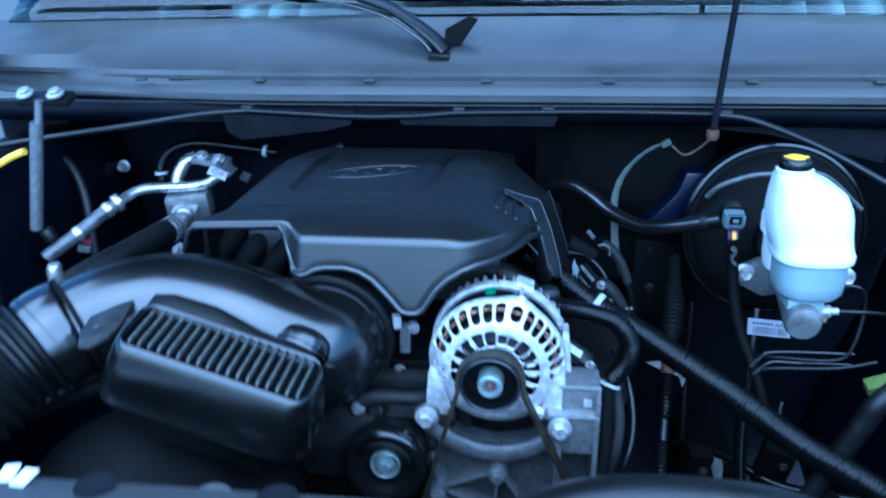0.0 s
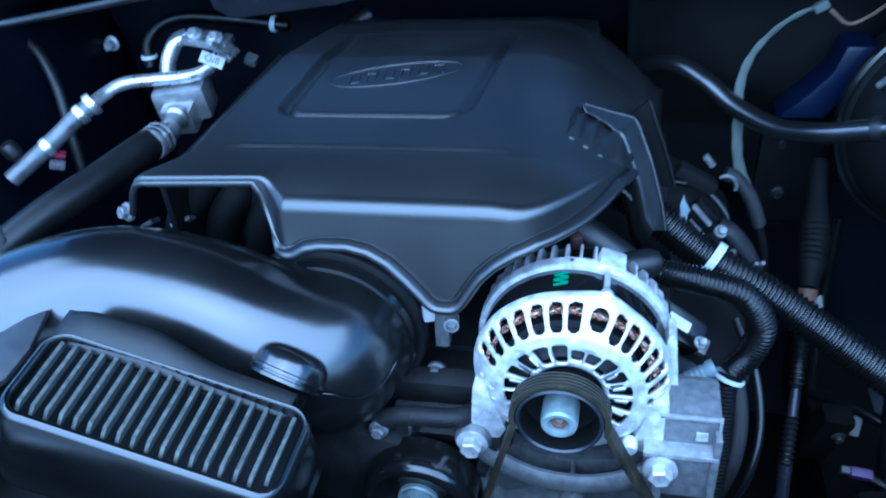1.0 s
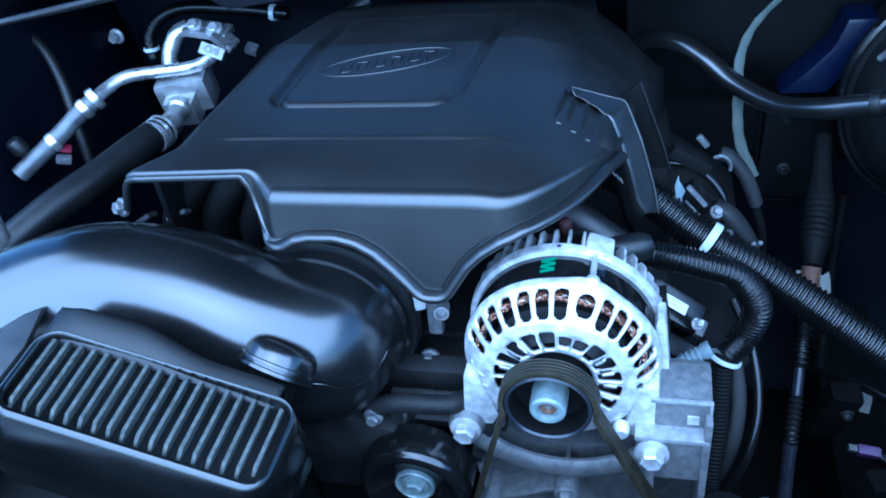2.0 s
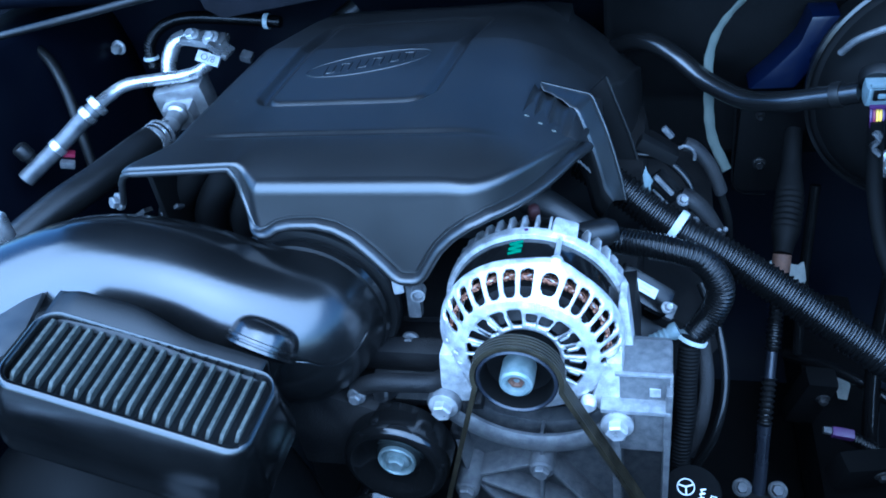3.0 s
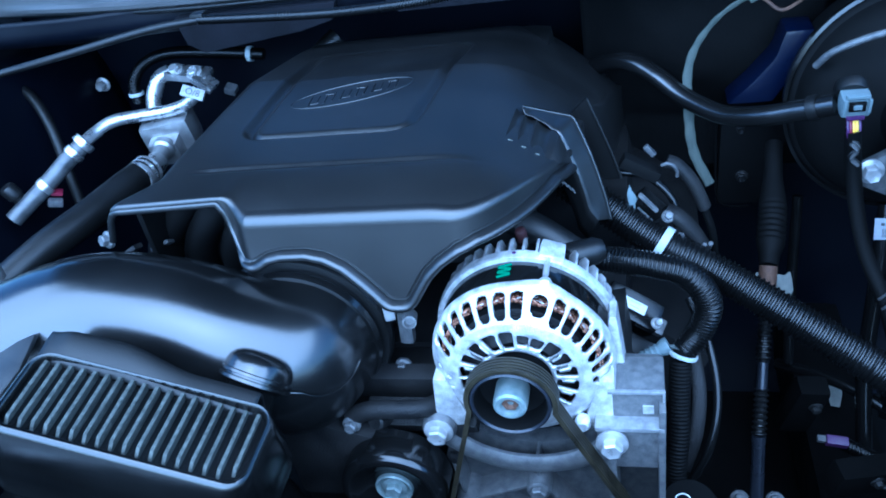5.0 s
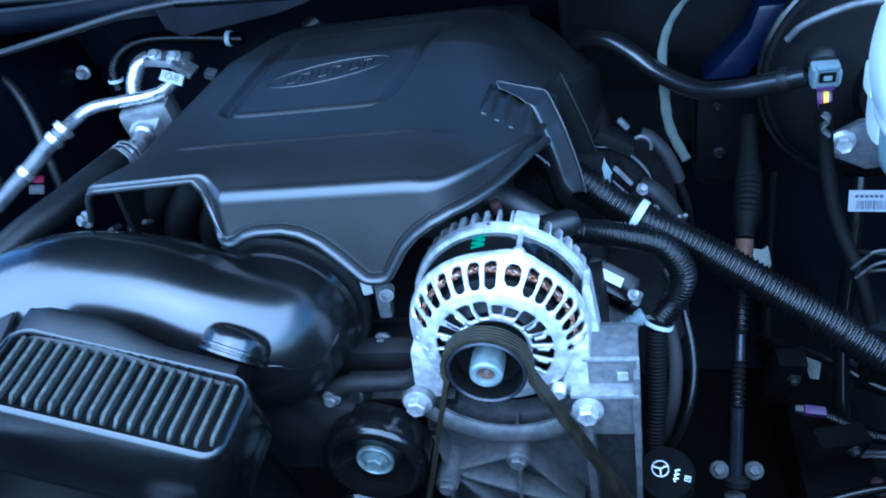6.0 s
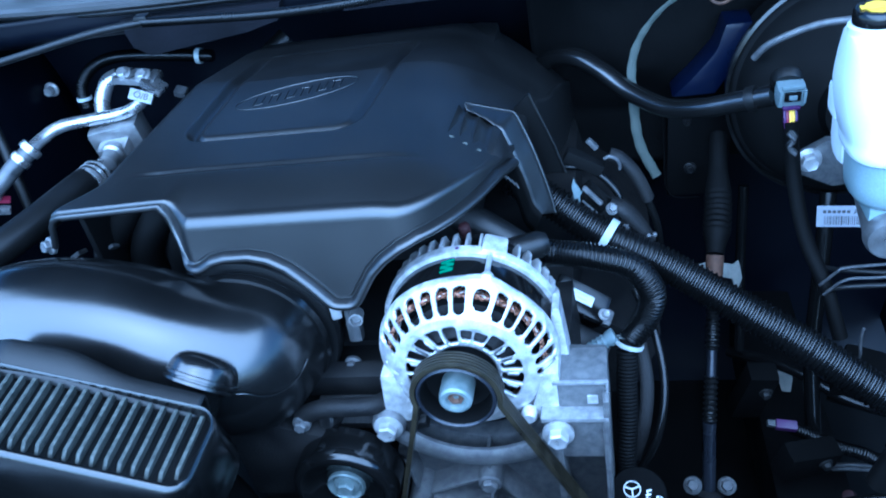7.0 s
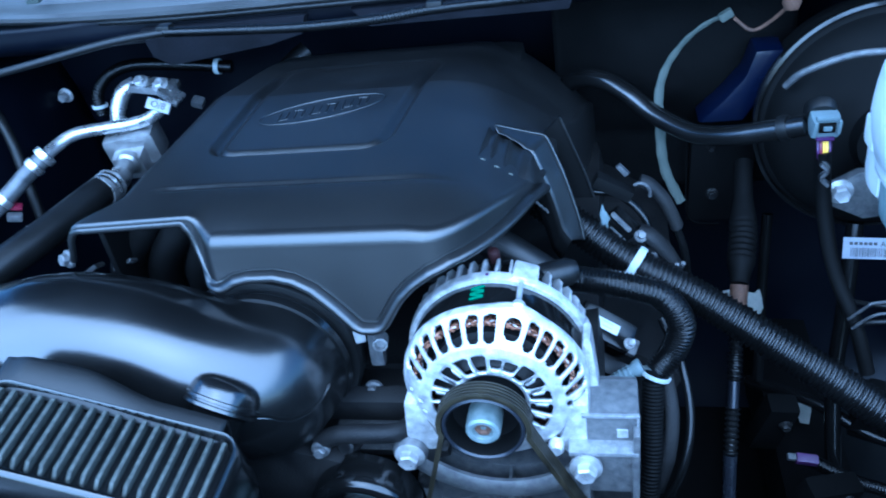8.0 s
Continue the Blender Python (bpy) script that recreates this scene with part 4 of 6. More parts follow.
tens = thing("tensioner_pulley", (-0.085, 0.88, 0.86), "black belt tensioner pulley low at the front", "pulley")
m2 = along(V(-0.105, 0.885, 0.872), V(0, -1, 0))
part("wheel", made(lathe, [(0.02, 0), (0.040, 0.0), (0.0405, 0.026), (0.037, 0.03), (0.02, 0.026)], m2, 60), BLACK, tens)
hexbolt("bolt", m2 @ V(0, 0, 0.028), V(0, -1, 0), 0.008, tens)

# ---- intake duct ----
duct = thing("intake_duct", (-0.3, 0.88, 1.09), "satin black moulded air intake duct over the engine front", "air duct")
path = spline([V(-0.162, 0.945, 1.088), V(-0.162, 0.925, 1.088), V(-0.168, 0.902, 1.092), V(-0.205, 0.890, 1.112), V(-0.26, 0.889, 1.136), V(-0.33, 0.884, 1.151), V(-0.39, 0.860, 1.149), V(-0.430, 0.834, 1.140)], 12)
RADII = [(0.0, 0.076), (0.07, 0.075), (0.14, 0.072), (0.24, 0.069), (0.4, 0.066), (0.6, 0.063), (0.85, 0.058), (1.0, 0.0535)]
bm = bmesh.new()
sweep(bm, path, lambda s, t: float(np.interp(s / t, [q[0] for q in RADII], [q[1] for q in RADII])), 48)
bmesh.ops.create_uvsphere(bm, u_segments=40, v_segments=24, radius=0.0725, matrix=Matrix.Translation((-0.163, 0.907, 1.087)))
ob = part("body", bm, DUCT, duct, "", 80)
rm = ob.modifiers.new("skin", "REMESH")
rm.mode, rm.voxel_size, rm.use_smooth_shade = "VOXEL", 0.0038, True
sm = ob.modifiers.new("soften", "SMOOTH")
sm.factor, sm.iterations = 0.5, 30
part("collar", made(lathe, [(0.070, -0.004), (0.0765, -0.004), (0.0785, 0.0), (0.0765, 0.006), (0.072, 0.006)], along(V(-0.162, 0.929, 1.088), V(0, -1, 0.02)), 64, False), DUCT, duct)
part("flange", made(lathe, [(0.070, -0.012), (0.083, -0.012), (0.085, -0.009), (0.085, 0.0), (0.083, 0.003), (0.074, 0.004)], along(V(-0.162, 0.940, 1.088), V(0, -1, 0.02)), 64, False), RUBBER, duct)
bm = bmesh.new()
line = even(spline([V(-0.446, 0.818, 1.134), V(-0.475, 0.782, 1.116), V(-0.515, 0.727, 1.085), V(-0.565, 0.675, 1.05)], 20), 0.002)
sweep(bm, line, lambda s, t: 0.0545 + 0.0055 * math.cos(2 * math.pi * s / 0.0165), 48)
part("bellows", bm, RUBBER, duct, "black rubber bellows")
bm = bmesh.new()
sweep(bm, even(spline([V(-0.424, 0.8385, 1.1425), V(-0.437, 0.8275, 1.138), V(-0.452, 0.811, 1.130)], 10), 0.002), lambda s, t: 0.0585 + 0.0016 * math.sin(math.pi * s / t) - 0.003 * smooth(0.004, 0.0, s), 48)
part("cuff", bm, DUCT, duct, "smooth black cuff")
part("seam", made(sweep, spline([V(-0.142, 0.834, 1.111), V(-0.128, 0.8395, 1.1055), V(-0.121, 0.8435, 1.0985), V(-0.112, 0.8515, 1.0915), V(-0.1025, 0.864, 1.0885), V(-0.0965, 0.879, 1.0895), V(-0.092, 0.892, 1.095)], 6), 0.0005, 6), DUCT, duct)
clamp("band", V(-0.4225, 0.8400, 1.1430), V(-0.70, -0.66, -0.25), 0.0575, 0.005, duct, VOID)
bm = bmesh.new()
lathe(bm, [(0.003, -0.0228), (0.012, -0.0223), (0.0190, -0.0207), (0.0240, -0.0178), (0.0270, -0.0140), (0.0286, -0.0095), (0.0290, -0.0042), (0.0304, -0.0036), (0.0306, -0.0012), (0.0280, -0.0006), (0.0280, 0.0010), (0.0303, 0.0016), (0.0304, 0.0042), (0.0268, 0.0050), (0.0240, 0.0064), (0.0218, 0.0090), (0.0214, 0.042)], along(V(-0.157, 0.829, 1.1315), V(-0.30, -0.72, -0.62)), 56)
part("neck", bm, DUCT, duct, "stepped round resonator neck")
tb = thing("throttle_body", (-0.12, 0.97, 1.0), "dull aluminium throttle body with a small clamp", "throttle body")
# housing far darker than aluminium, shade behind the duct in its colour
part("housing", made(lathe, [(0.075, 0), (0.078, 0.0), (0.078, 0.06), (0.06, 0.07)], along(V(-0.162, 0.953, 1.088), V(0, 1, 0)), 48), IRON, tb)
part("clamp_block", made(block, pose(-0.073, 0.938, 1.115, 0, 0, 20), (0.010, 0.014, 0.016), 0.003), STEEL, tb)
part("lug", made(block, pose(-0.066, 0.955, 1.085, -10), (0.014, 0.012, 0.04), 0.005), WEB, tb)
part("barrel", made(lathe, [(0.004, 0), (0.0065, 0.001), (0.0065, 0.016), (0.005, 0.0165), (0.004, 0.012)], along(V(-0.052, 0.935, 1.112), V(0.2, -1, 0.2)), 20), ALU_DULL, tb)
hexbolt("bolt", V(-0.072, 0.938, 1.046), V(0, -1, 0.1), 0.006, tb, WEB)

# ---- resonator box with ribbed top ----
res = thing("air_resonator", (-0.22, 0.77, 1.03), "black air resonator box with a ribbed top and raised rim", "air box")
RO = V(-0.211, 0.7635, 1.169)
RX = V(0.165, 0.0, -0.0545).normalized()
RYA = V(0.0, 0.98, 0.14)
RYA = (RYA - RX * RYA.dot(RX)).normalized()
RZ = RX.cross(RYA)
RM = Matrix((V(RX.x, RYA.x, RZ.x, RO.x), V(RX.y, RYA.y, RZ.y, RO.y), V(RX.z, RYA.z, RZ.z, RO.z), V(0, 0, 0, 1)))


def box_ring(bm, hx, y0, y1, w, rd, n=14, bow=0.0):
    """A ring with rounded corners in the box's own frame."""
    ring = []
    for cx, cy, a0 in ((hx - rd, y1 - rd, 0), (-hx + rd, y1 - rd, 90), (-hx + rd, y0 + rd, 180), (hx - rd, y0 + rd, 270)):
        for k in range(n + 1):
            a = radians(a0 + 90 * k / n)
            x, y = cx + rd * math.cos(a), cy + rd * math.sin(a)
            ring.append(bm.verts.new(RM @ V(x, y, w - bow * (x / 0.1) ** 2)))
    return ring


bm = bmesh.new()
levels = [(0.092, -0.043, 0.016, -0.001, 0.010), (0.0930, -0.0445, 0.018, 0.0030, 0.012), (0.0942, -0.0456, 0.019, 0.0054, 0.0135), (0.0960, -0.0480, 0.020, 0.0064, 0.0155), (0.0978, -0.0500, 0.021, 0.0054, 0.0170), (0.0996, -0.0522, 0.022, 0.0018, 0.0185), (0.1016, -0.0550, 0.0235, -0.0050, 0.0205),
          (0.1038, -0.0582, 0.026, -0.0140, 0.023), (0.1060, -0.0608, 0.030, -0.0250, 0.0255), (0.108, -0.0625, 0.035, -0.038, 0.028), (0.109, -0.063, 0.040, -0.058, 0.029), (0.1105, -0.0645, 0.041, -0.060, 0.03), (0.1105, -0.0645, 0.041, -0.064, 0.03), (0.108, -0.057, 0.039, -0.066, 0.029), (0.10, -0.05, 0.036, -0.10, 0.03), (0.088, -0.038, 0.03, -0.118, 0.03)]
rings = [box_ring(bm, hx, y0, y1, w, rd, bow=0.004) for hx, y0, y1, w, rd in levels]
rings_to_faces(bm, rings, True, True)
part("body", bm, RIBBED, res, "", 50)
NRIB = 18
# ribs paler than the box: scuffed, with sky reflection painted in
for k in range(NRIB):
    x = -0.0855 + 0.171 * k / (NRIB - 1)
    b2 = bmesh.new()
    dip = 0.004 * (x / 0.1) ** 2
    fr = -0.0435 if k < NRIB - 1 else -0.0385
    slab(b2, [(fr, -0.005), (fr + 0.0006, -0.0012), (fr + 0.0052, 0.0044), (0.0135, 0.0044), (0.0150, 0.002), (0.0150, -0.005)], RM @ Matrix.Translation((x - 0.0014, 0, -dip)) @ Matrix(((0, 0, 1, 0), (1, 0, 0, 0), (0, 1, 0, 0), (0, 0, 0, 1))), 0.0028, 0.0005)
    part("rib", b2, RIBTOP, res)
bm = bmesh.new()
rows = []
for i in range(41):
    x = -0.098 + 0.178 * i / 40
    h = 0.005 + 0.006 * smooth(-0.098, -0.075, x) * (1 - smooth(-0.035, 0.03, x))
    back = 0.030 + 0.014 * (1 - smooth(-0.04, 0.03, x))
    rows.append([])
    for k in range(13):
        t = k / 12
        w = -0.003 + h * math.sin(math.pi * min(1.0, 0.12 + t * 1.1) * 0.62) - 0.055 * smooth(0.62, 1.0, t) ** 1.5
        rows[-1].append(bm.verts.new(RM @ V(x, 0.0135 + back * t, w - 0.004 * (x / 0.1) ** 2)))
rings_to_faces(bm, rows, False, False)
ob = part("hump", bm, RUBBER, res, "", 60)
so = ob.modifiers.new("thickness", "SOLIDIFY")
so.thickness = 0.003
bm = bmesh.new()
TABM = Matrix.Translation((-0.345, 0.78, 1.173)) @ pose(0, 0, 0, 10, 0, 0)
slab(bm, [(0.004, 0.046), (-0.009, 0.037), (-0.029, 0.013), (-0.026, -0.015), (-0.017, -0.036), (-0.005, -0.036), (0.008, -0.019), (0.011, 0.008)], TABM, 0.005, 0.0018)
# tab lighter than the box: dust plus painted sky sheen
part("side_tab", bm, DUSTY, res, "moulded tab with dust and sky sheen in its colour")
part("tab_hole", made(lathe, [(0.003, 0), (0.004, 0.0005), (0.004, 0.001), (0.003, 0.0012)], TABM @ Matrix.Translation((-0.012, -0.006, 0.0052)), 16), INK, res)

# ---- right of the engine: looms, coil, caps ----
def loom(name, points, r, label, pitch=0.0042, depth=0.0022, category="wire loom", material=None):
    bm = bmesh.new()
    sweep(bm, loom_line(points, pitch), ridged(r, depth, pitch), 20)
    return alone(name, bm, material or LOOM, label, category)


def hose(name, points, r, label, material=None, category="hose", seg=14, group=""):
    bm = bmesh.new()
    sweep(bm, spline(points, 12), r, seg)
    return alone(name, bm, material or RUBBER, label, category, group)


big = thing("battery_loom", (0.2, 1.09, 1.05), "thick corrugated black wiring loom with a pale tape band", "wire loom")
bm = bmesh.new()
sweep(bm, loom_line([V(0.075, 1.14, 1.125), V(0.123, 1.12, 1.098), V(0.172, 1.10, 1.068), V(0.232, 1.085, 1.038), V(0.30, 1.055, 1.004), V(0.36, 1.03, 0.972), V(0.43, 0.998, 0.932), V(0.505, 0.96, 0.905), V(0.60, 0.92, 0.86)], 0.0054), ridged(0.0186, 0.0022, 0.0054), 28)
part("tube", bm, LOOM, big)
clamp("tape_band", V(0.173, 1.0995, 1.0672), V(0.86, -0.33, -0.44), 0.0188, 0.008, big)

elb = thing("alternator_loom", (0.2, 1.0, 0.95), "corrugated black loom bending round to the alternator", "wire loom")
bm = bmesh.new()
sweep(bm, loom_line([V(0.095, 1.055, 1.085), V(0.126, 1.045, 1.089), V(0.165, 1.035, 1.088), V(0.197, 1.03, 1.078), V(0.214, 1.025, 1.050), V(0.206, 1.018, 1.022), V(0.190, 1.008, 1.004)], 0.0036), ridged(0.0136, 0.0017, 0.0036), 24)
part("upper_tube", bm, LOOM, elb)
clamp("tape_band", V(0.189, 1.006, 1.002), V(-0.3, -0.3, -0.8), 0.0132, 0.004, elb)
bm = bmesh.new()
sweep(bm, loom_line([V(0.187, 1.002, 0.997), V(0.185, 0.985, 0.96), V(0.184, 0.97, 0.93), V(0.180, 0.955, 0.89), V(0.175, 0.94, 0.80)], 0.0038), ridged(0.0108, 0.0007, 0.0038), 18)
part("lower_tube", bm, VOID, elb)
PLUG = V(0.1412, 1.0, 0.9932)
WAY = V(0.0303, 0.008, 0.0149).normalized()
part("plug", made(lathe, [(0.004, 0.0), (0.0075, 0.0004), (0.0078, 0.0035), (0.0058, 0.0045), (0.0058, 0.0075), (0.0066, 0.0085), (0.0066, 0.030), (0.0085, 0.034), (0.0085, 0.040)], along(PLUG, WAY), 20), GREYCON, elb, "grey plug")
for k in range(4):
    part("plug_rib", made(lathe, [(0.0060, 0.0), (0.0076, 0.0006), (0.0076, 0.0020), (0.0060, 0.0026)], along(PLUG + WAY * (0.012 + 0.0048 * k), WAY), 20, False), GREYCON, elb)

coil = thing("ignition_coil", (0.15, 1.06, 0.97), "black ignition coil with a white label", "ignition coil")
CM = Matrix.Translation((0.138, 1.066, 1.010)) @ pose(0, 0, 0, 30, 32, -6)
part("body", made(block, CM, (0.062, 0.032, 0.03), 0.005), DRUM, coil)
lab = part("label", made(block, CM @ Matrix.Translation((0.0, 0.0, 0.0158)), (0.025, 0.011, 0.0012), 0.0004), WHITE, coil, "white label")
for k in range(2):
    part("print_bar", made(block, CM @ Matrix.Translation((-0.001, 0.003 - 0.005 * k, 0.0168)), (0.012, 0.0005, 0.0005), 0.0), TAPE, lab)
hexbolt("bolt", CM @ V(0.028, -0.006, 0.0135), CM.to_3x3() @ V(0, 0, 1), 0.0045, coil)
part("lug", made(block, CM @ Matrix.Translation((0.030, -0.006, 0.008)), (0.018, 0.018, 0.010), 0.003), ALU_DULL, coil)
part("base", made(block, CM @ Matrix.Translation((0.01, -0.03, -0.012)), (0.085, 0.02, 0.02), 0.004), RUBBER, coil)

# second coil and plug wires behind the wing
coil2 = thing("plug_connector", (0.15, 1.13, 1.10), "dark wiring connectors beside the cover with bright clips", "connector")
def bar(name, a, b, wide, deep, material, parent, bevel=0.002, label=""):
    """A bevelled bar from a to b."""
    return part(name, made(block, along((a + b) / 2, b - a), (wide, deep, (b - a).length), bevel), material, parent, label)


bar("body", V(0.149, 1.129, 1.112), V(0.172, 1.124, 1.088), 0.015, 0.022, DRUM, coil2, 0.003)
bar("rail", V(0.1516, 1.116, 1.1205), V(0.1694, 1.113, 1.1005), 0.005, 0.004, ALU_DULL, coil2, 0.0015, "bright locking rail")
bar("rail", V(0.1500, 1.113, 1.1060), V(0.1680, 1.111, 1.0860), 0.0012, 0.002, WEB, coil2, 0.0003)
bm = bmesh.new()
slab(bm, [(0.1395, 1.118), (0.1425, 1.130), (0.1440, 1.123), (0.1500, 1.112), (0.1475, 1.107), (0.1475, 1.098), (0.1420, 1.100)], Matrix.Translation((0, 1.119, 0)) @ TOXZ, 0.003, 0.0008)
part("clip", bm, GREYCON, coil2, "pale torn clip")
hexbolt("bolt", V(0.1799, 1.112, 1.0945), V(0.15, -0.75, 0.65), 0.0046, coil2, ALU_DULL)
part("arm", made(sweep, spline([V(0.178, 1.121, 1.0965), V(0.190, 1.118, 1.090), V(0.202, 1.118, 1.0750), V(0.212, 1.118, 1.058), V(0.218, 1.118, 1.048)], 8), lambda s, t: 0.0095 + 0.002 * math.sin(math.pi * s / t), 16, 0.7), IRON, coil2)
for x, z in ((0.2155, 1.062), (0.2215, 1.063)):
    part("stud", made(lathe, [(0.002, 0), (0.0026, 0.001), (0.0024, 0.004), (0.001, 0.005)], along(V(x, 1.107, z), V(0, -1, 0.4)), 12), WEB, coil2)
bar("pin", V(0.1590, 1.130, 1.1675), V(0.1680, 1.129, 1.1570), 0.0055, 0.0055, WEB, coil2, 0.0015, "dull steel pin")
part("collar", made(sweep, spline([V(0.1745, 1.124, 1.1475), V(0.180, 1.122, 1.1505), V(0.186, 1.122, 1.1475), V(0.1895, 1.123, 1.1405), V(0.1895, 1.124, 1.134)], 6), 0.0018, 10), WEB, coil2, "dull spring collar")
part("arm", made(sweep, spline([V(0.180, 1.134, 1.1465), V(0.190, 1.133, 1.1420), V(0.2035, 1.132, 1.1250), V(0.212, 1.132, 1.106), V(0.217, 1.132, 1.092)], 8), lambda s, t: 0.0088, 16, 0.75), IRON, coil2)
bar("shell", V(0.135, 1.137, 1.150), V(0.172, 1.137, 1.128), 0.016, 0.014, VOID, coil2, 0.004)
bm = bmesh.new()
slab(bm, [(0.190, 1.077), (0.195, 1.0765), (0.1995, 1.0605), (0.192, 1.066)], Matrix.Translation((0, 1.106, 0)) @ TOXZ, 0.002, 0.0005)
part("tab", bm, WEB, coil2, "pale plastic tab")
hose("plug_wire", [V(0.215, 1.132, 1.0948), V(0.2225, 1.130, 1.072), V(0.2267, 1.130, 1.0502), V(0.2274, 1.128, 1.0267), V(0.222, 1.12, 0.99)], 0.0042, "dark plug wire curving down beside the engine", DRUM, group="plug wires beside the cover")
hose("plug_wire", [V(0.13, 1.15, 1.128), V(0.16, 1.148, 1.122), V(0.185, 1.14, 1.098), V(0.19, 1.13, 1.07)], 0.0040, "thin dark plug wire beside the engine", DRUM, group="plug wires beside the cover")
hose("coolant_pipe", [V(0.198, 1.07, 1.02), V(0.216, 1.03, 0.99), V(0.222, 0.995, 0.95), V(0.212, 0.965, 0.91), V(0.19, 0.95, 0.87)], 0.0042, "thin dark pipe curving beside the bracket", DRUM)
bm = bmesh.new()
sweep(bm, spline([V(0.20, 1.03, 0.985), V(0.205, 1.0, 0.955), V(0.20, 0.975, 0.92), V(0.188, 0.965, 0.88)], 10), 0.007, 12, 0.4)
alone("steel_strap", bm, IRON, "dull steel strap beside the alternator bracket", "strap")
bm = bmesh.new()
sweep(bm, spline([V(0.02, 1.04, 1.150), V(0.055, 1.03, 1.138), V(0.09, 1.02, 1.116)], 8), 0.016, 18)
alone("coolant_hose", bm, RUBBER, "short black hose behind the alternator", "hose")

# power steering cap with pale symbols
cap = thing("steering_fluid_cap", (0.19, 0.895, 0.86), "black steering fluid cap with pale printed symbols", "cap")
KM = along(V(0.19, 0.898, 0.908), V(0.0, -0.35, 0.94))
SM = KM @ Matrix.Translation((0.002, 0, 0)) @ pose(0, 0, 0, 0, 0, -12)
part("disc", made(lathe, [(0.024, -0.03), (0.0265, -0.028), (0.027, -0.003), (0.0255, 0.0), (0.01, 0.0006)], KM, 40), FELT, cap)
part("filler_neck", made(lathe, [(0.02, -0.10), (0.021, -0.03), (0.018, -0.028)], KM, 30), BLACK, cap)
sym = bmesh.new()
lathe(sym, [(0.0073, 0.0008), (0.0073, 0.0014), (0.0081, 0.0014), (0.0081, 0.0008)], SM @ Matrix.Translation((-0.008, 0.002, 0)), 32, False)
for a in (35, 175, 285):
    block(sym, SM @ Matrix.Translation((-0.008, 0.002, 0.0011)) @ pose(0, 0, 0, 0, 0, a) @ Matrix.Translation((0.0034, 0, 0)), (0.007, 0.0012, 0.0006), 0)
part("wheel_symbol", sym, PALE_INK, cap)
sym = bmesh.new()
for k in range(3):
    block(sym, SM @ Matrix.Translation((0.0075, 0.004 - 0.0042 * k, 0.0011)) @ pose(0, 0, 0, 0, 0, 25), (0.005, 0.0013, 0.0006), 0)
    block(sym, SM @ Matrix.Translation((0.0065, 0.002 - 0.0042 * k, 0.0011)) @ pose(0, 0, 0, 0, 0, -60), (0.003, 0.001, 0.0006), 0)
part("wave_symbol", sym, PALE_INK, cap)
sym = bmesh.new()
for dx, dy, w, h in ((0.0155, 0.002, 0.0006, 0.005), (0.0205, 0.002, 0.0006, 0.005), (0.018, 0.0042, 0.005, 0.0006), (0.018, -0.0002, 0.005, 0.0006), (0.018, 0.0022, 0.003, 0.0006)):
    block(sym, SM @ Matrix.Translation((dx, dy - 0.004, 0.0011)), (w, h, 0.0006), 0)
part("book_symbol", sym, PALE_INK, cap)

# steering shaft going down
shaft = thing("steering_shaft", (0.265, 1.02, 0.7), "dark steering shaft with a bellows boot and bolted flange", "steering shaft")
part("upper_boot", made(sweep, even([V(0.316, 1.359, 1.039), V(0.3138, 1.343, 1.03), V(0.3072, 1.277, 0.981), V(0.2974, 1.222, 0.9481)], 0.002), lambda s, t: float(np.interp(s / t, [0, 0.3, 0.5, 0.82, 0.92, 1.0], [0.0105, 0.0115, 0.0165, 0.0168, 0.012, 0.0105])) + (0.0008 * math.cos(2 * math.pi * s / 0.008) if 0.5 < s / t < 0.82 else 0), 24), VOID, shaft, "ribbed black rubber boot")
part("joint", made(sweep, [V(0.2974, 1.222, 0.9481), V(0.293, 1.195, 0.9131)], 0.0105, 16), RUST, shaft, "rusty brown joint")
bm = bmesh.new()
sweep(bm, even([V(0.293, 1.195, 0.9131), V(0.2864, 1.146, 0.8627)], 0.0016), lambda s, t: 0.0072 + 0.0018 * math.cos(2 * math.pi * s / 0.0065), 18)
part("boot", bm, RUBBER, shaft)
part("sleeve", made(sweep, [V(0.2864, 1.146, 0.8627), V(0.2837, 1.126, 0.8386)], 0.006, 18), BLUED, shaft, "bare steel sleeve")
bm = bmesh.new()
sweep(bm, even([V(0.2837, 1.126, 0.8386), V(0.2787, 1.093, 0.7948)], 0.0016), lambda s, t: 0.0072 + 0.0018 * math.cos(2 * math.pi * s / 0.0065), 18)
part("boot", bm, RUBBER, shaft)
part("lower_shaft", made(sweep, [V(0.2787, 1.093, 0.7948), V(0.2744, 1.052, 0.7182)], 0.0078, 18), BLUED, shaft, "bare steel lower shaft")
part("nut", made(lathe, [(0.009, 0), (0.0125, 0.001), (0.0125, 0.007), (0.009, 0.009)], along(V(0.2736, 1.045, 0.682), V(0.05, 0.45, 0.9)), 20), ALU_DULL, shaft)
part("flange", made(lathe, [(0.016, 0), (0.017, 0.008), (0.012, 0.012)], along(V(0.2744, 1.047, 0.7105), V(0.1, 0.45, 0.9)), 24), IRON, shaft)
for x in (0.2557, 0.2952):
    hexbolt("bolt", V(x, 1.0525, 0.7291), V(0, -0.6, 0.8), 0.0075, shaft, WEB, long=0.010)

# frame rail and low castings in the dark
# rails painted black in place of the shade low in the bay
alone("frame_rail", made(block, pose(0.42, 1.0, 0.545), (0.10, 1.2, 0.13), 0.02), VOID, "truck frame rail blackened for shade low beside the engine", "frame rail", kind="structure")
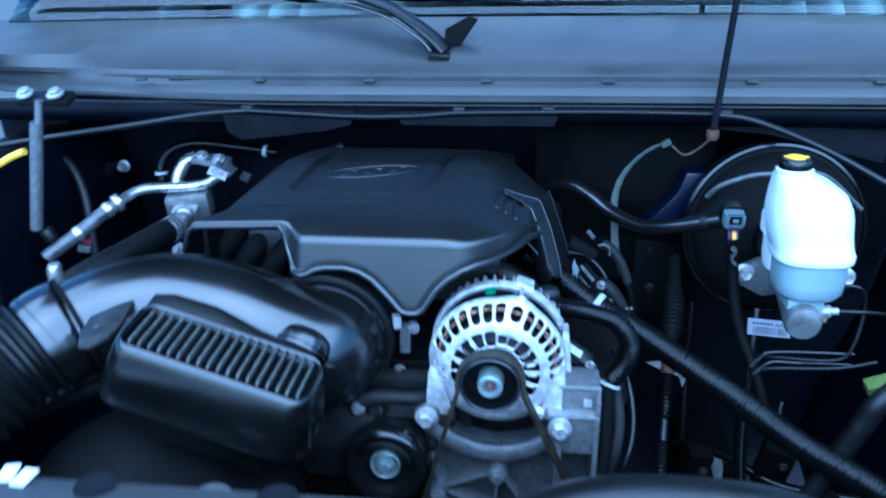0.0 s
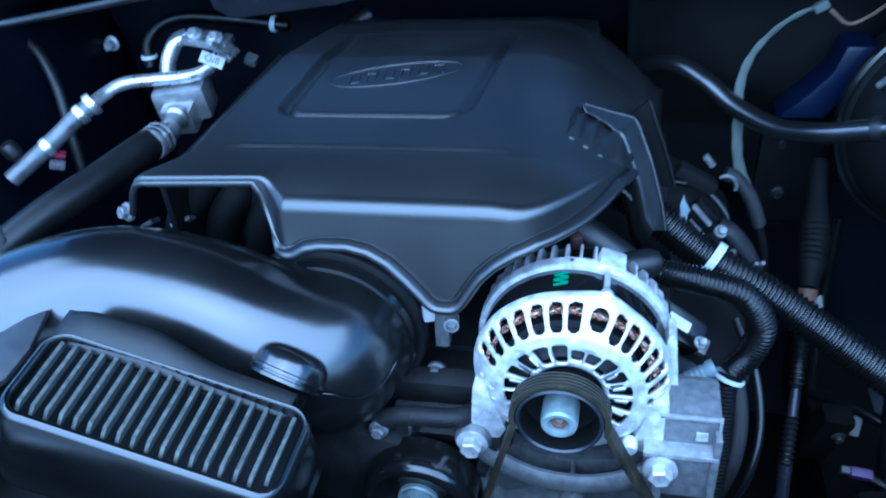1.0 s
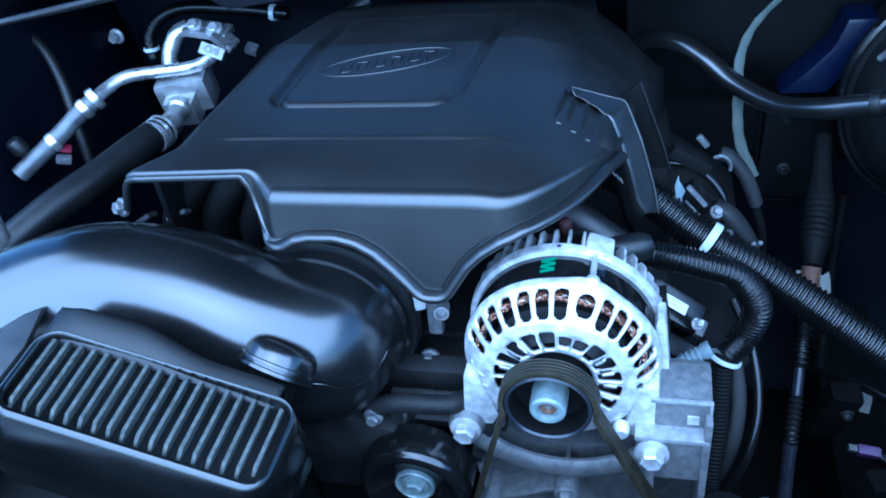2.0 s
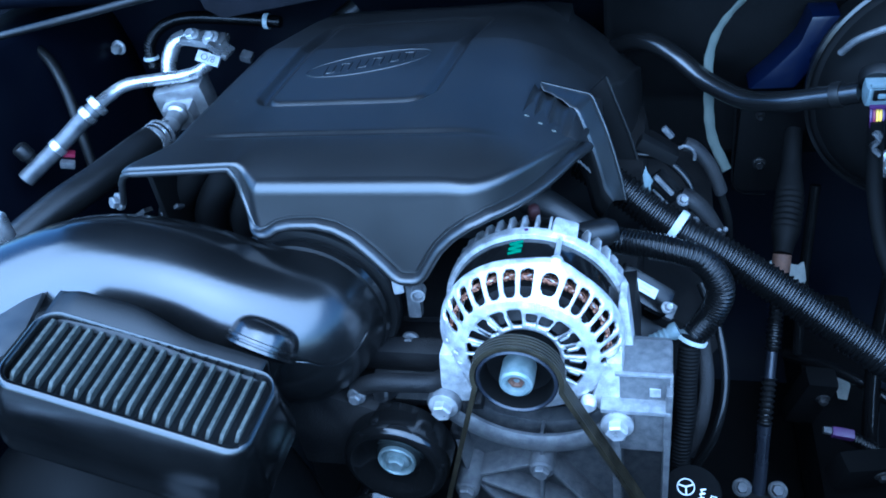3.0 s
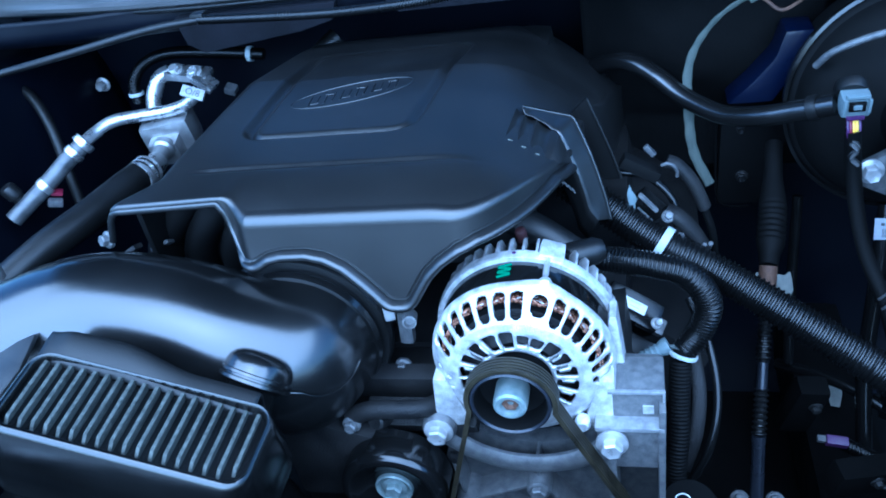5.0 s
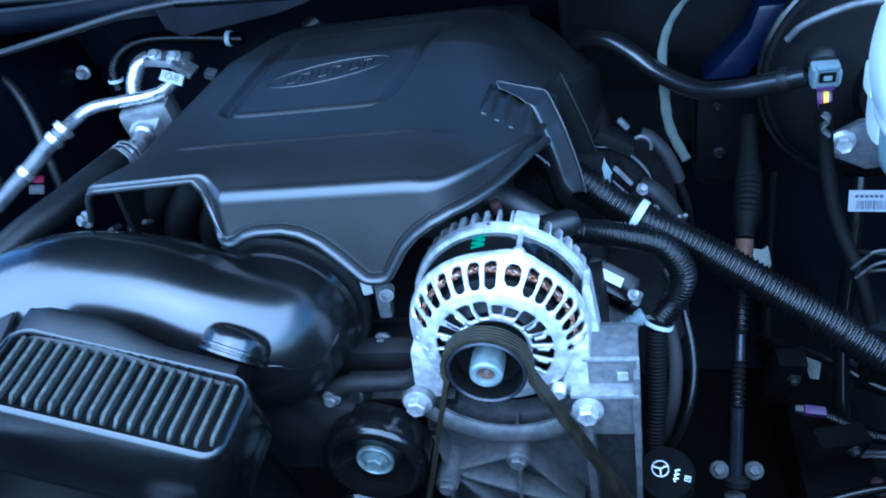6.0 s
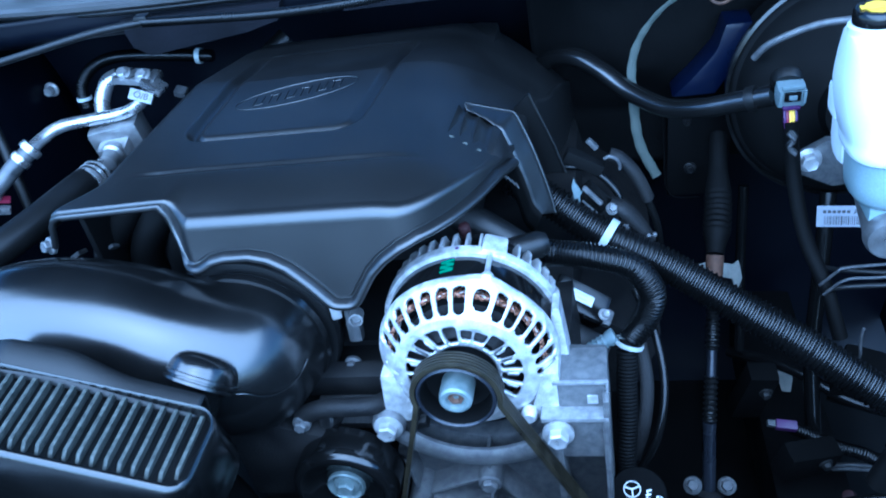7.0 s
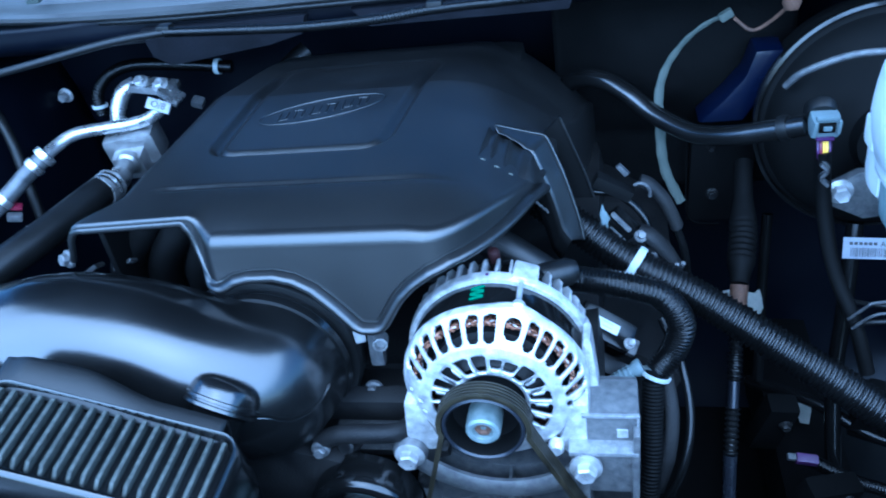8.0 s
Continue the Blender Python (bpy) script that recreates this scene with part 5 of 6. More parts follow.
alone("frame_rail", made(block, pose(-0.46, 1.0, 0.72), (0.10, 1.2, 0.16), 0.02), VOID, "truck frame rail blackened for shade low beside the engine", "frame rail", kind="structure")
def shield(corners, place, rx, ry, rz):
    bm = bmesh.new()
    slab(bm, corners, Matrix.Translation(place) @ pose(0, 0, 0, rx, ry, rz), 0.003, 0.0008)
    alone("heat_shield", bm, SHIELD, "pale cream bent heat shield piece low beside the engine", "heat shield", "heat shield pieces")


shield([(-0.050, 0.016), (-0.020, 0.022), (0.012, 0.016), (0.020, 0.022), (0.024, -0.004), (0.016, -0.022), (0.010, -0.004), (-0.02, 0.004)], (0.322, 1.313, 0.846), 62, 8, 12)
shield([(-0.010, 0.024), (0.012, 0.018), (0.010, -0.006), (0.003, -0.024), (-0.008, -0.020)], (0.403, 1.281, 0.687), 58, -10, 5)
loom("harness_tube", [V(0.385, 1.15, 0.725), V(0.4396, 1.14, 0.699), V(0.4672, 1.14, 0.688), V(0.4943, 1.14, 0.671), V(0.56, 1.13, 0.64)], 0.009, "thin corrugated loom along the frame rail", 0.004, 0.0012)
vio = thing("violet_connector", (0.377, 1.14, 0.73), "small violet wiring connector low in the bay", "connector")
part("body", made(block, pose(0.377, 1.14, 0.738, 20, 10), (0.026, 0.012, 0.010), 0.002), WIRE_VIO, vio)
part("tab", made(block, pose(0.359, 1.14, 0.742, 20, 10), (0.010, 0.008, 0.006), 0.001), WEB, vio, "pale tab")
grn = thing("yellow_green_connector", (0.56, 1.08, 0.95), "yellow green wiring connector near the fender", "connector")
part("body", made(block, pose(0.556, 1.09, 0.972, 20, -20), (0.04, 0.02, 0.018), 0.003), WIRE_LIME, grn)
part("shell", made(block, pose(0.575, 1.09, 0.955, 20, -20), (0.03, 0.024, 0.024), 0.003), BLACK, grn)
hose("heater_hose", [V(0.60, 1.02, 1.06), V(0.525, 1.0, 1.005), V(0.506, 1.0, 0.968), V(0.488, 1.0, 0.927), V(0.46, 1.0, 0.86), V(0.44, 1.0, 0.80)], 0.014, "black heater hose near the fender")

# ---- brake booster, master cylinder, reservoir ----
boo = thing("brake_booster", (0.455, 1.34, 1.0), "round black brake booster on the firewall", "brake booster")
BM = along(V(0.457, 1.42, 1.094), V(0, -1, 0.08))
part("drum", made(lathe, [(0.118, 0.0), (0.131, 0.03), (0.134, 0.06), (0.1345, 0.085), (0.131, 0.092), (0.127, 0.094), (0.125, 0.10), (0.118, 0.118), (0.10, 0.13), (0.06, 0.138), (0.045, 0.145), (0.04, 0.16)], BM, 90), VOID, boo)
bm = bmesh.new()
lathe(bm, [(0.1345, 0.082), (0.1385, 0.083), (0.1385, 0.09), (0.1345, 0.091)], BM, 90, False)
part("crimp_rim", bm, BLACK, boo)
mc = thing("master_cylinder", (0.465, 1.15, 1.03), "light cast master cylinder bolted to the booster", "master cylinder")
part("body", made(sweep, [V(0.458, 1.29, 1.085), V(0.452, 1.2, 1.078), V(0.444, 1.13, 1.073), V(0.438, 1.08, 1.070)], lambda s, t: 0.026 - 0.003 * s / t, 28), MASTER, mc)
part("end_plug", made(lathe, [(0.023, 0), (0.024, 0.006), (0.0235, 0.012), (0.021, 0.018), (0.012, 0.020)], along(V(0.4375, 1.082, 1.070), V(-0.06, -0.95, -0.05)), 36), MASTER, mc)
bm = bmesh.new()
slab(bm, [(0.385, 1.058), (0.385, 1.084), (0.41, 1.098), (0.5, 1.10), (0.54, 1.088), (0.54, 1.062), (0.5, 1.05), (0.42, 1.04)], Matrix.Translation((0, 1.215, 0)) @ TOXZ, 0.012, 0.003)
part("flange", bm, ALU_DULL, mc)
hexbolt("nut", V(0.392, 1.212, 1.078), V(0, -1, 0.1), 0.0095, mc, long=0.014)
hexbolt("nut", V(0.532, 1.212, 1.076), V(0, -1, 0.1), 0.0095, mc, long=0.014)
part("port", made(lathe, [(0.007, 0), (0.0085, 0.004), (0.0085, 0.016), (0.005, 0.018), (0.005, 0.026)], along(V(0.458, 1.09, 1.078), V(1, -0.2, 0.1)), 18), STEEL, mc)
part("sensor", made(block, pose(0.470, 1.11, 1.060, 0, 10), (0.016, 0.016, 0.010), 0.003), BRONZE, mc)
# tag below the reservoir, its paper colour dimmed to look shaded
tag = part("tag", made(block, Matrix.Translation((0.4565, 1.279, 0.956)) @ pose(0, 0, 0, 64, 4, 0), (0.066, 0.026, 0.001), 0.0004), LABEL, mc, "white bar code tag")
TM = Matrix.Translation((0.4565, 1.279, 0.956)) @ pose(0, 0, 0, 64, 4, 0) @ Matrix.Translation((0, 0, 0.0007))
bm = bmesh.new()
xx = -0.024
random.seed(4)
while xx < 0.028:
    w = random.choice((0.0005, 0.0008, 0.0013))
    block(bm, TM @ Matrix.Translation((xx, -0.005, 0)), (w, 0.011, 0.0004), 0)
    xx += w + random.choice((0.0007, 0.001, 0.0016))
part("bar_code", bm, INK, tag)
bm = bmesh.new()
for k in range(6):
    block(bm, TM @ Matrix.Translation((-0.024 + 0.0055 * k, 0.0058, 0)), (0.004, 0.0036, 0.0004), 0)
part("print_bar", bm, INK, tag)
cu = bpy.data.curves.new("tag_text", "FONT")
cu.body, cu.size, cu.extrude = "AAC", 0.009, 0.0003
tx = bpy.data.objects.new("tag_text", cu)
scene.collection.objects.link(tx)
me = bpy.data.meshes.new_from_object(tx)
bpy.data.objects.remove(tx)
me.materials.append(INK)
for v in me.vertices:
    v.co = TM @ (v.co + V(0.009, 0.0026, 0.0002))
letters = new("print_letters", me)
letters.parent = tag

rv = thing("brake_reservoir", (0.445, 1.11, 1.094), "translucent white brake fluid reservoir with a black cap", "fluid reservoir")


def tank_ring(bm, hx, hy, z, cx, cy, sq=0.45, n=48):
    ring = []
    for k in range(n):
        a = 2 * math.pi * k / n
        c, s = math.cos(a), math.sin(a)
        ring.append(bm.verts.new(V(cx + hx * math.copysign(abs(c) ** sq, c), cy + hy * math.copysign(abs(s) ** sq, s), z)))
    return ring


bm = bmesh.new()
lower = [(0.026, 0.026, 1.094), (0.037, 0.037, 1.098), (0.0425, 0.0425, 1.106), (0.0440, 0.0440, 1.120), (0.0450, 0.0450, 1.150)]
upper = [(0.0475, 0.0475, 1.148, 0.445, 1.110), (0.0500, 0.0500, 1.151, 0.445, 1.110), (0.0505, 0.0505, 1.158, 0.445, 1.111), (0.0495, 0.0500, 1.163, 0.4445, 1.112), (0.0500, 0.0510, 1.166, 0.443, 1.115), (0.0505, 0.0520, 1.185, 0.4400, 1.118),
         (0.0508, 0.0525, 1.205, 0.4385, 1.121), (0.0492, 0.0515, 1.216, 0.438, 1.123), (0.0450, 0.0470, 1.230, 0.436, 1.127), (0.0360, 0.0390, 1.242, 0.429, 1.130), (0.0280, 0.0310, 1.249, 0.422, 1.132), (0.0240, 0.0250, 1.252, 0.419, 1.133)]
rings_to_faces(bm, [tank_ring(bm, hx, hy, z, cx, cy, 0.66) for hx, hy, z, cx, cy in upper], True, True)
part("tank", bm, WHITE, rv, "", 50)
bm = bmesh.new()
rings_to_faces(bm, [tank_ring(bm, hx, hy, z, 0.445, 1.108, 0.75) for hx, hy, z in lower], True, True)
# lower half and foot darker and bluer than the tank above
part("lower_tank", bm, LOWER_WHITE, rv, "darker lower half", 50)
part("foot", made(block, pose(0.440, 1.108, 1.091), (0.046, 0.06, 0.02), 0.005), LOWER_WHITE, rv)
part("back_chamber", made(block, pose(0.432, 1.158, 1.162), (0.064, 0.05, 0.104), 0.017), WHITE, rv)
part("side_lobe", made(block, pose(0.398, 1.148, 1.180), (0.014, 0.03, 0.030), 0.006), WHITE, rv)
part("neck", made(lathe, [(0.0235, -0.004), (0.0235, 0.008), (0.021, 0.010)], along(V(0.418, 1.133, 1.250), V(0, 0, 1)), 36), WHITE, rv)
lid = part("cap", made(lathe, [(0.0195, 0), (0.0205, 0.002), (0.0205, 0.014), (0.0185, 0.0170), (0.009, 0.0175)], along(V(0.418, 1.133, 1.256), V(0, -0.05, 1)), 36), BLACK, rv, "black ribbed cap")
part("symbol", made(lathe, [(0.012, 0), (0.012, 0.0012), (0.007, 0.0014), (0.006, 0.0008)], along(V(0.418, 1.132, 1.2733), V(0, -0.05, 1)), 8), YELLOW, lid, "yellow printed symbol")
part("symbol", made(block, pose(0.418, 1.132, 1.2744, 3), (0.030, 0.006, 0.0012), 0.0), YELLOW, lid)

bl = thing("brake_line", (0.52, 1.12, 1.06), "thin dark steel brake lines under the reservoir", "brake line")
part("tube", made(sweep, spline([V(0.478, 1.086, 1.080), V(0.52, 1.085, 1.080), V(0.575, 1.12, 1.06), V(0.60, 1.2, 1.02)], 8), 0.0028, 10), RUBBER, bl)
part("tube", made(sweep, spline([V(0.48, 1.12, 1.10), V(0.515, 1.115, 1.102), V(0.529, 1.12, 1.075), V(0.52, 1.11, 1.02), V(0.50, 1.11, 0.995), V(0.43, 1.13, 0.985), V(0.40, 1.16, 0.97)], 8), 0.0026, 10), RUBBER, bl)
part("tube", made(sweep, spline([V(0.55, 1.10, 1.0), V(0.50, 1.105, 0.985), V(0.42, 1.12, 0.972), V(0.40, 1.14, 0.95)], 8), 0.0028, 10), RUBBER, bl)
hose("vacuum_hose", [V(0.345, 1.30, 1.165), V(0.36, 1.285, 1.187), V(0.40, 1.27, 1.208), V(0.44, 1.26, 1.214), V(0.5, 1.27, 1.21), V(0.57, 1.3, 1.15)], 0.004, "grey vacuum hose looping over the brake booster", ALU_DULL)

# vacuum line with grey connector
con = thing("sensor_connector", (0.366, 1.21, 1.15), "grey sensor connector with coloured wires", "connector")
part("body", made(block, pose(0.366, 1.205, 1.163, 12), (0.030, 0.024, 0.024), 0.0095), GREYCON, con)
part("face", made(block, pose(0.366, 1.1915, 1.165, 12), (0.016, 0.003, 0.011), 0.001), BLACK, con)
part("latch", made(block, pose(0.366, 1.1895, 1.165, 12), (0.008, 0.003, 0.005), 0.001), GREYCON, con)
for dx in (-0.0115, 0.0115):
    part("rail", made(block, pose(0.366 + dx, 1.1915, 1.165, 12), (0.003, 0.004, 0.016), 0.001), GREYCON, con)
part("shroud", made(block, pose(0.366, 1.1925, 1.1755, 12), (0.022, 0.005, 0.004), 0.0015), GREYCON, con)
part("seal", made(block, pose(0.366, 1.197, 1.1515, 12), (0.017, 0.009, 0.003), 0.0012), WIRE_VIO, con, "violet wire seal")
part("collar", made(lathe, [(0.010, -0.008), (0.015, -0.007), (0.0165, 0.0), (0.015, 0.005), (0.010, 0.006)], along(V(0.365, 1.222, 1.172), V(0.05, 0.85, 0.5)), 26), RUBBER, con)
part("wrap", made(sweep, even(spline([V(0.364, 1.19, 1.125), V(0.370, 1.188, 1.117), V(0.366, 1.189, 1.108), V(0.373, 1.19, 1.10)], 8), 0.002), 0.0045, 8, 0.5), WEB, con, "loose clear tape wrap")
for k, mt in enumerate((WIRE_VIO, WIRE_RED, WIRE_YEL, WIRE_YEL, WIRE_VIO)):
    x = 0.3605 + 0.0028 * k
    part("wire", made(sweep, spline([V(x, 1.2, 1.148), V(x, 1.194, 1.138), V(0.362 + 0.002 * k, 1.195, 1.128), V(0.367, 1.2, 1.115)], 6), 0.0016, 8), mt, con)
part("sheath", made(sweep, even(spline([V(0.366, 1.197, 1.137), V(0.371, 1.203, 1.10), V(0.377, 1.195, 1.05), V(0.387, 1.17, 1.0), V(0.405, 1.14, 0.955), V(0.42, 1.12, 0.9)], 10), 0.002), 0.0080, 14), VOID, con)
part("twist", made(sweep, spline([V(0.362, 1.195, 1.13), V(0.372, 1.19, 1.12), V(0.364, 1.19, 1.11), V(0.374, 1.19, 1.10)], 8), 0.0022, 8), RUBBER, con)
hose("vacuum_line", [V(0.0, 1.50, 1.04), V(0.05, 1.47, 1.085), V(0.09, 1.435, 1.125), V(0.118, 1.405, 1.148), V(0.145, 1.378, 1.155), V(0.172, 1.355, 1.146), V(0.205, 1.325, 1.128), V(0.245, 1.285, 1.121), V(0.28, 1.255, 1.130), V(0.315, 1.235, 1.143), V(0.352, 1.215, 1.158)], 0.0115, "black vacuum line running from behind the cover to the booster", DUCT, "hose", 18)
clamp("band", V(0.333, 1.226, 1.1505), V(0.85, -0.45, 0.35), 0.0115, 0.010, bpy.data.objects["vacuum_line"], RUBBER)

st = thing("ground_strap", (0.235, 1.31, 1.01), "pale braided ground strap hanging on the firewall", "ground strap")
bm = bmesh.new()
sweep(bm, even(spline([V(0.288, 1.345, 1.236), V(0.27, 1.35, 1.23), V(0.245, 1.352, 1.212), V(0.222, 1.352, 1.182), V(0.211, 1.345, 1.15), V(0.211, 1.33, 1.11), V(0.216, 1.315, 1.06), V(0.236, 1.305, 1.015)], 12), 0.004), lambda s, t: 0.0030 + 0.0032 * smooth(0.1, 0.6, s / t) + 0.0004 * math.sin(s * 260), 12, 0.35, lean=V(0, 1, 0.2))
part("braid", bm, STRAP, st)
part("lug", made(block, pose(0.284, 1.347, 1.236, 0, -30), (0.016, 0.010, 0.010), 0.003), STRAP, st)
part("wire", made(sweep, spline([V(0.292, 1.34, 1.234), V(0.31, 1.33, 1.222), V(0.328, 1.325, 1.232), V(0.342, 1.314, 1.25)], 8), 0.002, 8), RUST, st)

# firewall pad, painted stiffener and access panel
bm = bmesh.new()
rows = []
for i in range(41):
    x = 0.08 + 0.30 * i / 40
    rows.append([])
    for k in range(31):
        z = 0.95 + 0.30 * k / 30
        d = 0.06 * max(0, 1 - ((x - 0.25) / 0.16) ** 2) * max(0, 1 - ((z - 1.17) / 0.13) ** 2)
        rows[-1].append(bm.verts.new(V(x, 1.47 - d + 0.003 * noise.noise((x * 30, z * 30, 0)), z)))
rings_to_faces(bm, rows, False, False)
# pad colour carries the hood's shade, darker than its felt
thick_sheet("insulation_pad", bm, FELT, 0.01, "bulged insulation pad on the firewall, darkened for shade", "insulation pad", "structure")
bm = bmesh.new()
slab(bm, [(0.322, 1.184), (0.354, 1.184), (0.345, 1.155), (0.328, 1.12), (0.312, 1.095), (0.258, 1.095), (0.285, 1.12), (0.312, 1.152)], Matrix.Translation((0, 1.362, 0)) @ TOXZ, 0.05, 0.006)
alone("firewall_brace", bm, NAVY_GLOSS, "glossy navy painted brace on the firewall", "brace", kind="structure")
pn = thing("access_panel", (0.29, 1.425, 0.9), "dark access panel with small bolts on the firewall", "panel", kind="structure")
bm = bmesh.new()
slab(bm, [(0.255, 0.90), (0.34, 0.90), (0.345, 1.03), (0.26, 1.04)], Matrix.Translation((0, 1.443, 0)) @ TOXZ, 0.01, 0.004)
# plate blackened for the shade at the firewall
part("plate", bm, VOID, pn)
bm = bmesh.new()
sweep(bm, spline([V(0.253, 1.44, 1.045), V(0.2535, 1.44, 0.95), V(0.256, 1.44, 0.915), V(0.268, 1.44, 0.899), V(0.30, 1.44, 0.896)], 8), 0.0016, 8)
part("pressed_edge", bm, FELT, pn)
hexbolt("bolt", V(0.289, 1.441, 0.946), V(0, -1, 0), 0.006, pn, MOTTLED)
hexbolt("bolt", V(0.285, 1.441, 1.02), V(0, -1, 0), 0.004, pn, IRON)
bm = bmesh.new()
slab(bm, [(-0.43, 1.286), (-0.205, 1.286), (-0.215, 1.262), (-0.26, 1.252), (-0.40, 1.236), (-0.422, 1.25)], Matrix.Translation((0, 1.33, 0)) @ TOXZ, 0.02, 0.005)
alone("cowl_brace", bm, PAD, "dark stamped brace under the cowl", "brace", kind="structure")
bm = bmesh.new()
slab(bm, [(0.30, 1.29), (0.62, 1.29), (0.62, 1.2), (0.56, 1.215), (0.44, 1.245), (0.33, 1.255)], Matrix.Translation((0, 1.37, 0)) @ TOXZ, 0.02, 0.008)
alone("cowl_brace", bm, PAD, "dark stamped brace under the cowl", "brace", kind="structure")
bm = bmesh.new()
slab(bm, [(-0.15, 1.286), (0.12, 1.286), (0.11, 1.262), (-0.13, 1.262)], Matrix.Translation((0, 1.335, 0)) @ TOXZ, 0.02, 0.005)
alone("cowl_brace", bm, PAD, "dark stamped brace under the cowl", "brace", kind="structure")

# cable along the cowl
cb = thing("hood_cable", (0, 1.27, 1.28), "grey sheathed cable clipped along the cowl edge", "cable")
part("sheath", made(sweep, spline([V(-0.82, 1.25, 1.235), V(-0.705, 1.26, 1.253), V(-0.56, 1.275, 1.272), V(-0.44, 1.28, 1.29), V(-0.365, 1.28, 1.296)], 14), 0.005, 14), RUBBER, cb)
bm = bmesh.new()
sweep(bm, loom_line([V(-0.365, 1.28, 1.296), V(-0.28, 1.275, 1.293), V(-0.19, 1.272, 1.290), V(-0.10, 1.27, 1.292), V(-0.032, 1.27, 1.297), V(0.08, 1.275, 1.298), V(0.2, 1.285, 1.297), V(0.34, 1.30, 1.292)], 0.0036), ridged(0.0062, 0.0012, 0.0036), 14)
part("conduit", bm, LOOM, cb)
part("sheath", made(sweep, spline([V(0.34, 1.30, 1.292), V(0.40, 1.295, 1.284), V(0.481, 1.25, 1.258), V(0.558, 1.2, 1.222), V(0.7, 1.1, 1.15)], 12), 0.005, 14), RUBBER, cb)
for x, y, z in ((-0.365, 1.28, 1.296), (-0.032, 1.27, 1.298), (0.10, 1.277, 1.298), (0.36, 1.30, 1.29)):
    part("clip", made(block, pose(x, y + 0.004, z + 0.002), (0.018, 0.016, 0.013), 0.004), RUBBER, cb)

# ---- left of the engine: refrigerant lines ----
ac = thing("refrigerant_lines", (-0.53, 1.38, 1.07), "bright bare aluminium refrigerant lines and valve block", "pipes")
part("pipe", made(sweep, spline([V(-0.463, 1.385, 1.165), V(-0.485, 1.38, 1.148), V(-0.515, 1.378, 1.140), V(-0.56, 1.37, 1.139), V(-0.595, 1.353, 1.141), V(-0.613, 1.333, 1.136), V(-0.622, 1.308, 1.131)], 12), 0.009, 20), PIPE, ac)
part("sleeve", made(sweep, spline([V(-0.620, 1.309, 1.132), V(-0.645, 1.282, 1.114), V(-0.667, 1.26, 1.096), V(-0.712, 1.215, 1.063)], 12), 0.0122, 20), SLEEVE, ac, "dull grey sleeve")
part("pipe", made(sweep, spline([V(-0.532, 1.44, 1.176), V(-0.548, 1.43, 1.17), V(-0.560, 1.42, 1.15), V(-0.563, 1.41, 1.125), V(-0.55, 1.40, 1.10)], 12), 0.0115, 20), PIPE, ac)
for q, w, r in ((V(-0.622, 1.306, 1.131), V(-0.63, -0.63, -0.4), 0.0165), (V(-0.634, 1.293, 1.122), V(-0.63, -0.63, -0.4), 0.0150), (V(-0.672, 1.255, 1.092), V(-0.63, -0.63, -0.4), 0.0138)):
    part("collar", made(lathe, [(0.009, -0.006), (r * 0.95, -0.005), (r, 0.0), (r * 0.95, 0.005), (0.009, 0.006)], along(q, w), 26), PIPE, ac)
part("valve_block", made(block, Matrix.Translation((-0.53, 1.385, 1.105)) @ pose(0, 0, 0, 8, -4, 12), (0.075, 0.05, 0.05), 0.008), MASTER, ac)
part("valve_block", made(block, Matrix.Translation((-0.527, 1.362, 1.09)) @ pose(0, 0, 0, 15, 0, 6), (0.045, 0.04, 0.04), 0.008), MASTER, ac)
part("stem", made(lathe, [(0.012, 0), (0.016, 0.004), (0.016, 0.016), (0.0125, 0.02), (0.0125, 0.04), (0.015, 0.043), (0.015, 0.055), (0.009, 0.058)], along(V(-0.523, 1.35, 1.10), V(0.12, -0.85, -0.1)), 24), MASTER, ac)
part("head_plate", made(block, Matrix.Translation((-0.50, 1.435, 1.172)) @ pose(0, 0, 0, 10, 8, -4), (0.07, 0.03, 0.012), 0.004), PIPE, ac)
part("head_plate", made(block, Matrix.Translation((-0.47, 1.42, 1.163)) @ pose(0, 0, 0, 10, 40, -4), (0.035, 0.025, 0.012), 0.004), PIPE, ac)
hexbolt("bolt", V(-0.519, 1.432, 1.18), V(0, -0.5, 0.85), 0.0085, ac)
hexbolt("bolt", V(-0.484, 1.424, 1.177), V(0, -0.5, 0.85), 0.0085, ac)
tg = part("tag", made(block, Matrix.Translation((-0.467, 1.375, 1.165)) @ pose(0, 0, 0, 50, 22, 0), (0.034, 0.016, 0.006), 0.001), CAST, ac)
GM = Matrix.Translation((-0.467, 1.375, 1.165)) @ pose(0, 0, 0, 50, 22, 0)
cu = bpy.data.curves.new("tag_mark", "FONT")
cu.body, cu.size, cu.extrude, cu.align_x, cu.align_y = "O/8", 0.0135, 0.0003, "CENTER", "CENTER"
tx = bpy.data.objects.new("tag_mark", cu)
scene.collection.objects.link(tx)
me = bpy.data.meshes.new_from_object(tx)
bpy.data.objects.remove(tx)
me.materials.append(INK)
for v in me.vertices:
    v.co = GM @ (v.co + V(0, 0, 0.0033))
new("print_letters", me).parent = tg
part("service_port", made(lathe, [(0.007, 0), (0.009, 0.002), (0.009, 0.012), (0.0115, 0.014), (0.0115, 0.03), (0.009, 0.033)], along(V(-0.702, 1.236, 1.078), V(-0.3, -0.2, 0.9)), 20), RUBBER, ac, "black service port cap")
part("fitting", made(block, pose(-0.663, 1.25, 1.068, 10, 20, 30), (0.02, 0.012, 0.01), 0.003), ALU_DULL, ac)
part("red_cap", made(block, pose(-0.664, 1.262, 1.078, 10, 20, 30), (0.016, 0.012, 0.006), 0.002), WIRE_RED, ac)

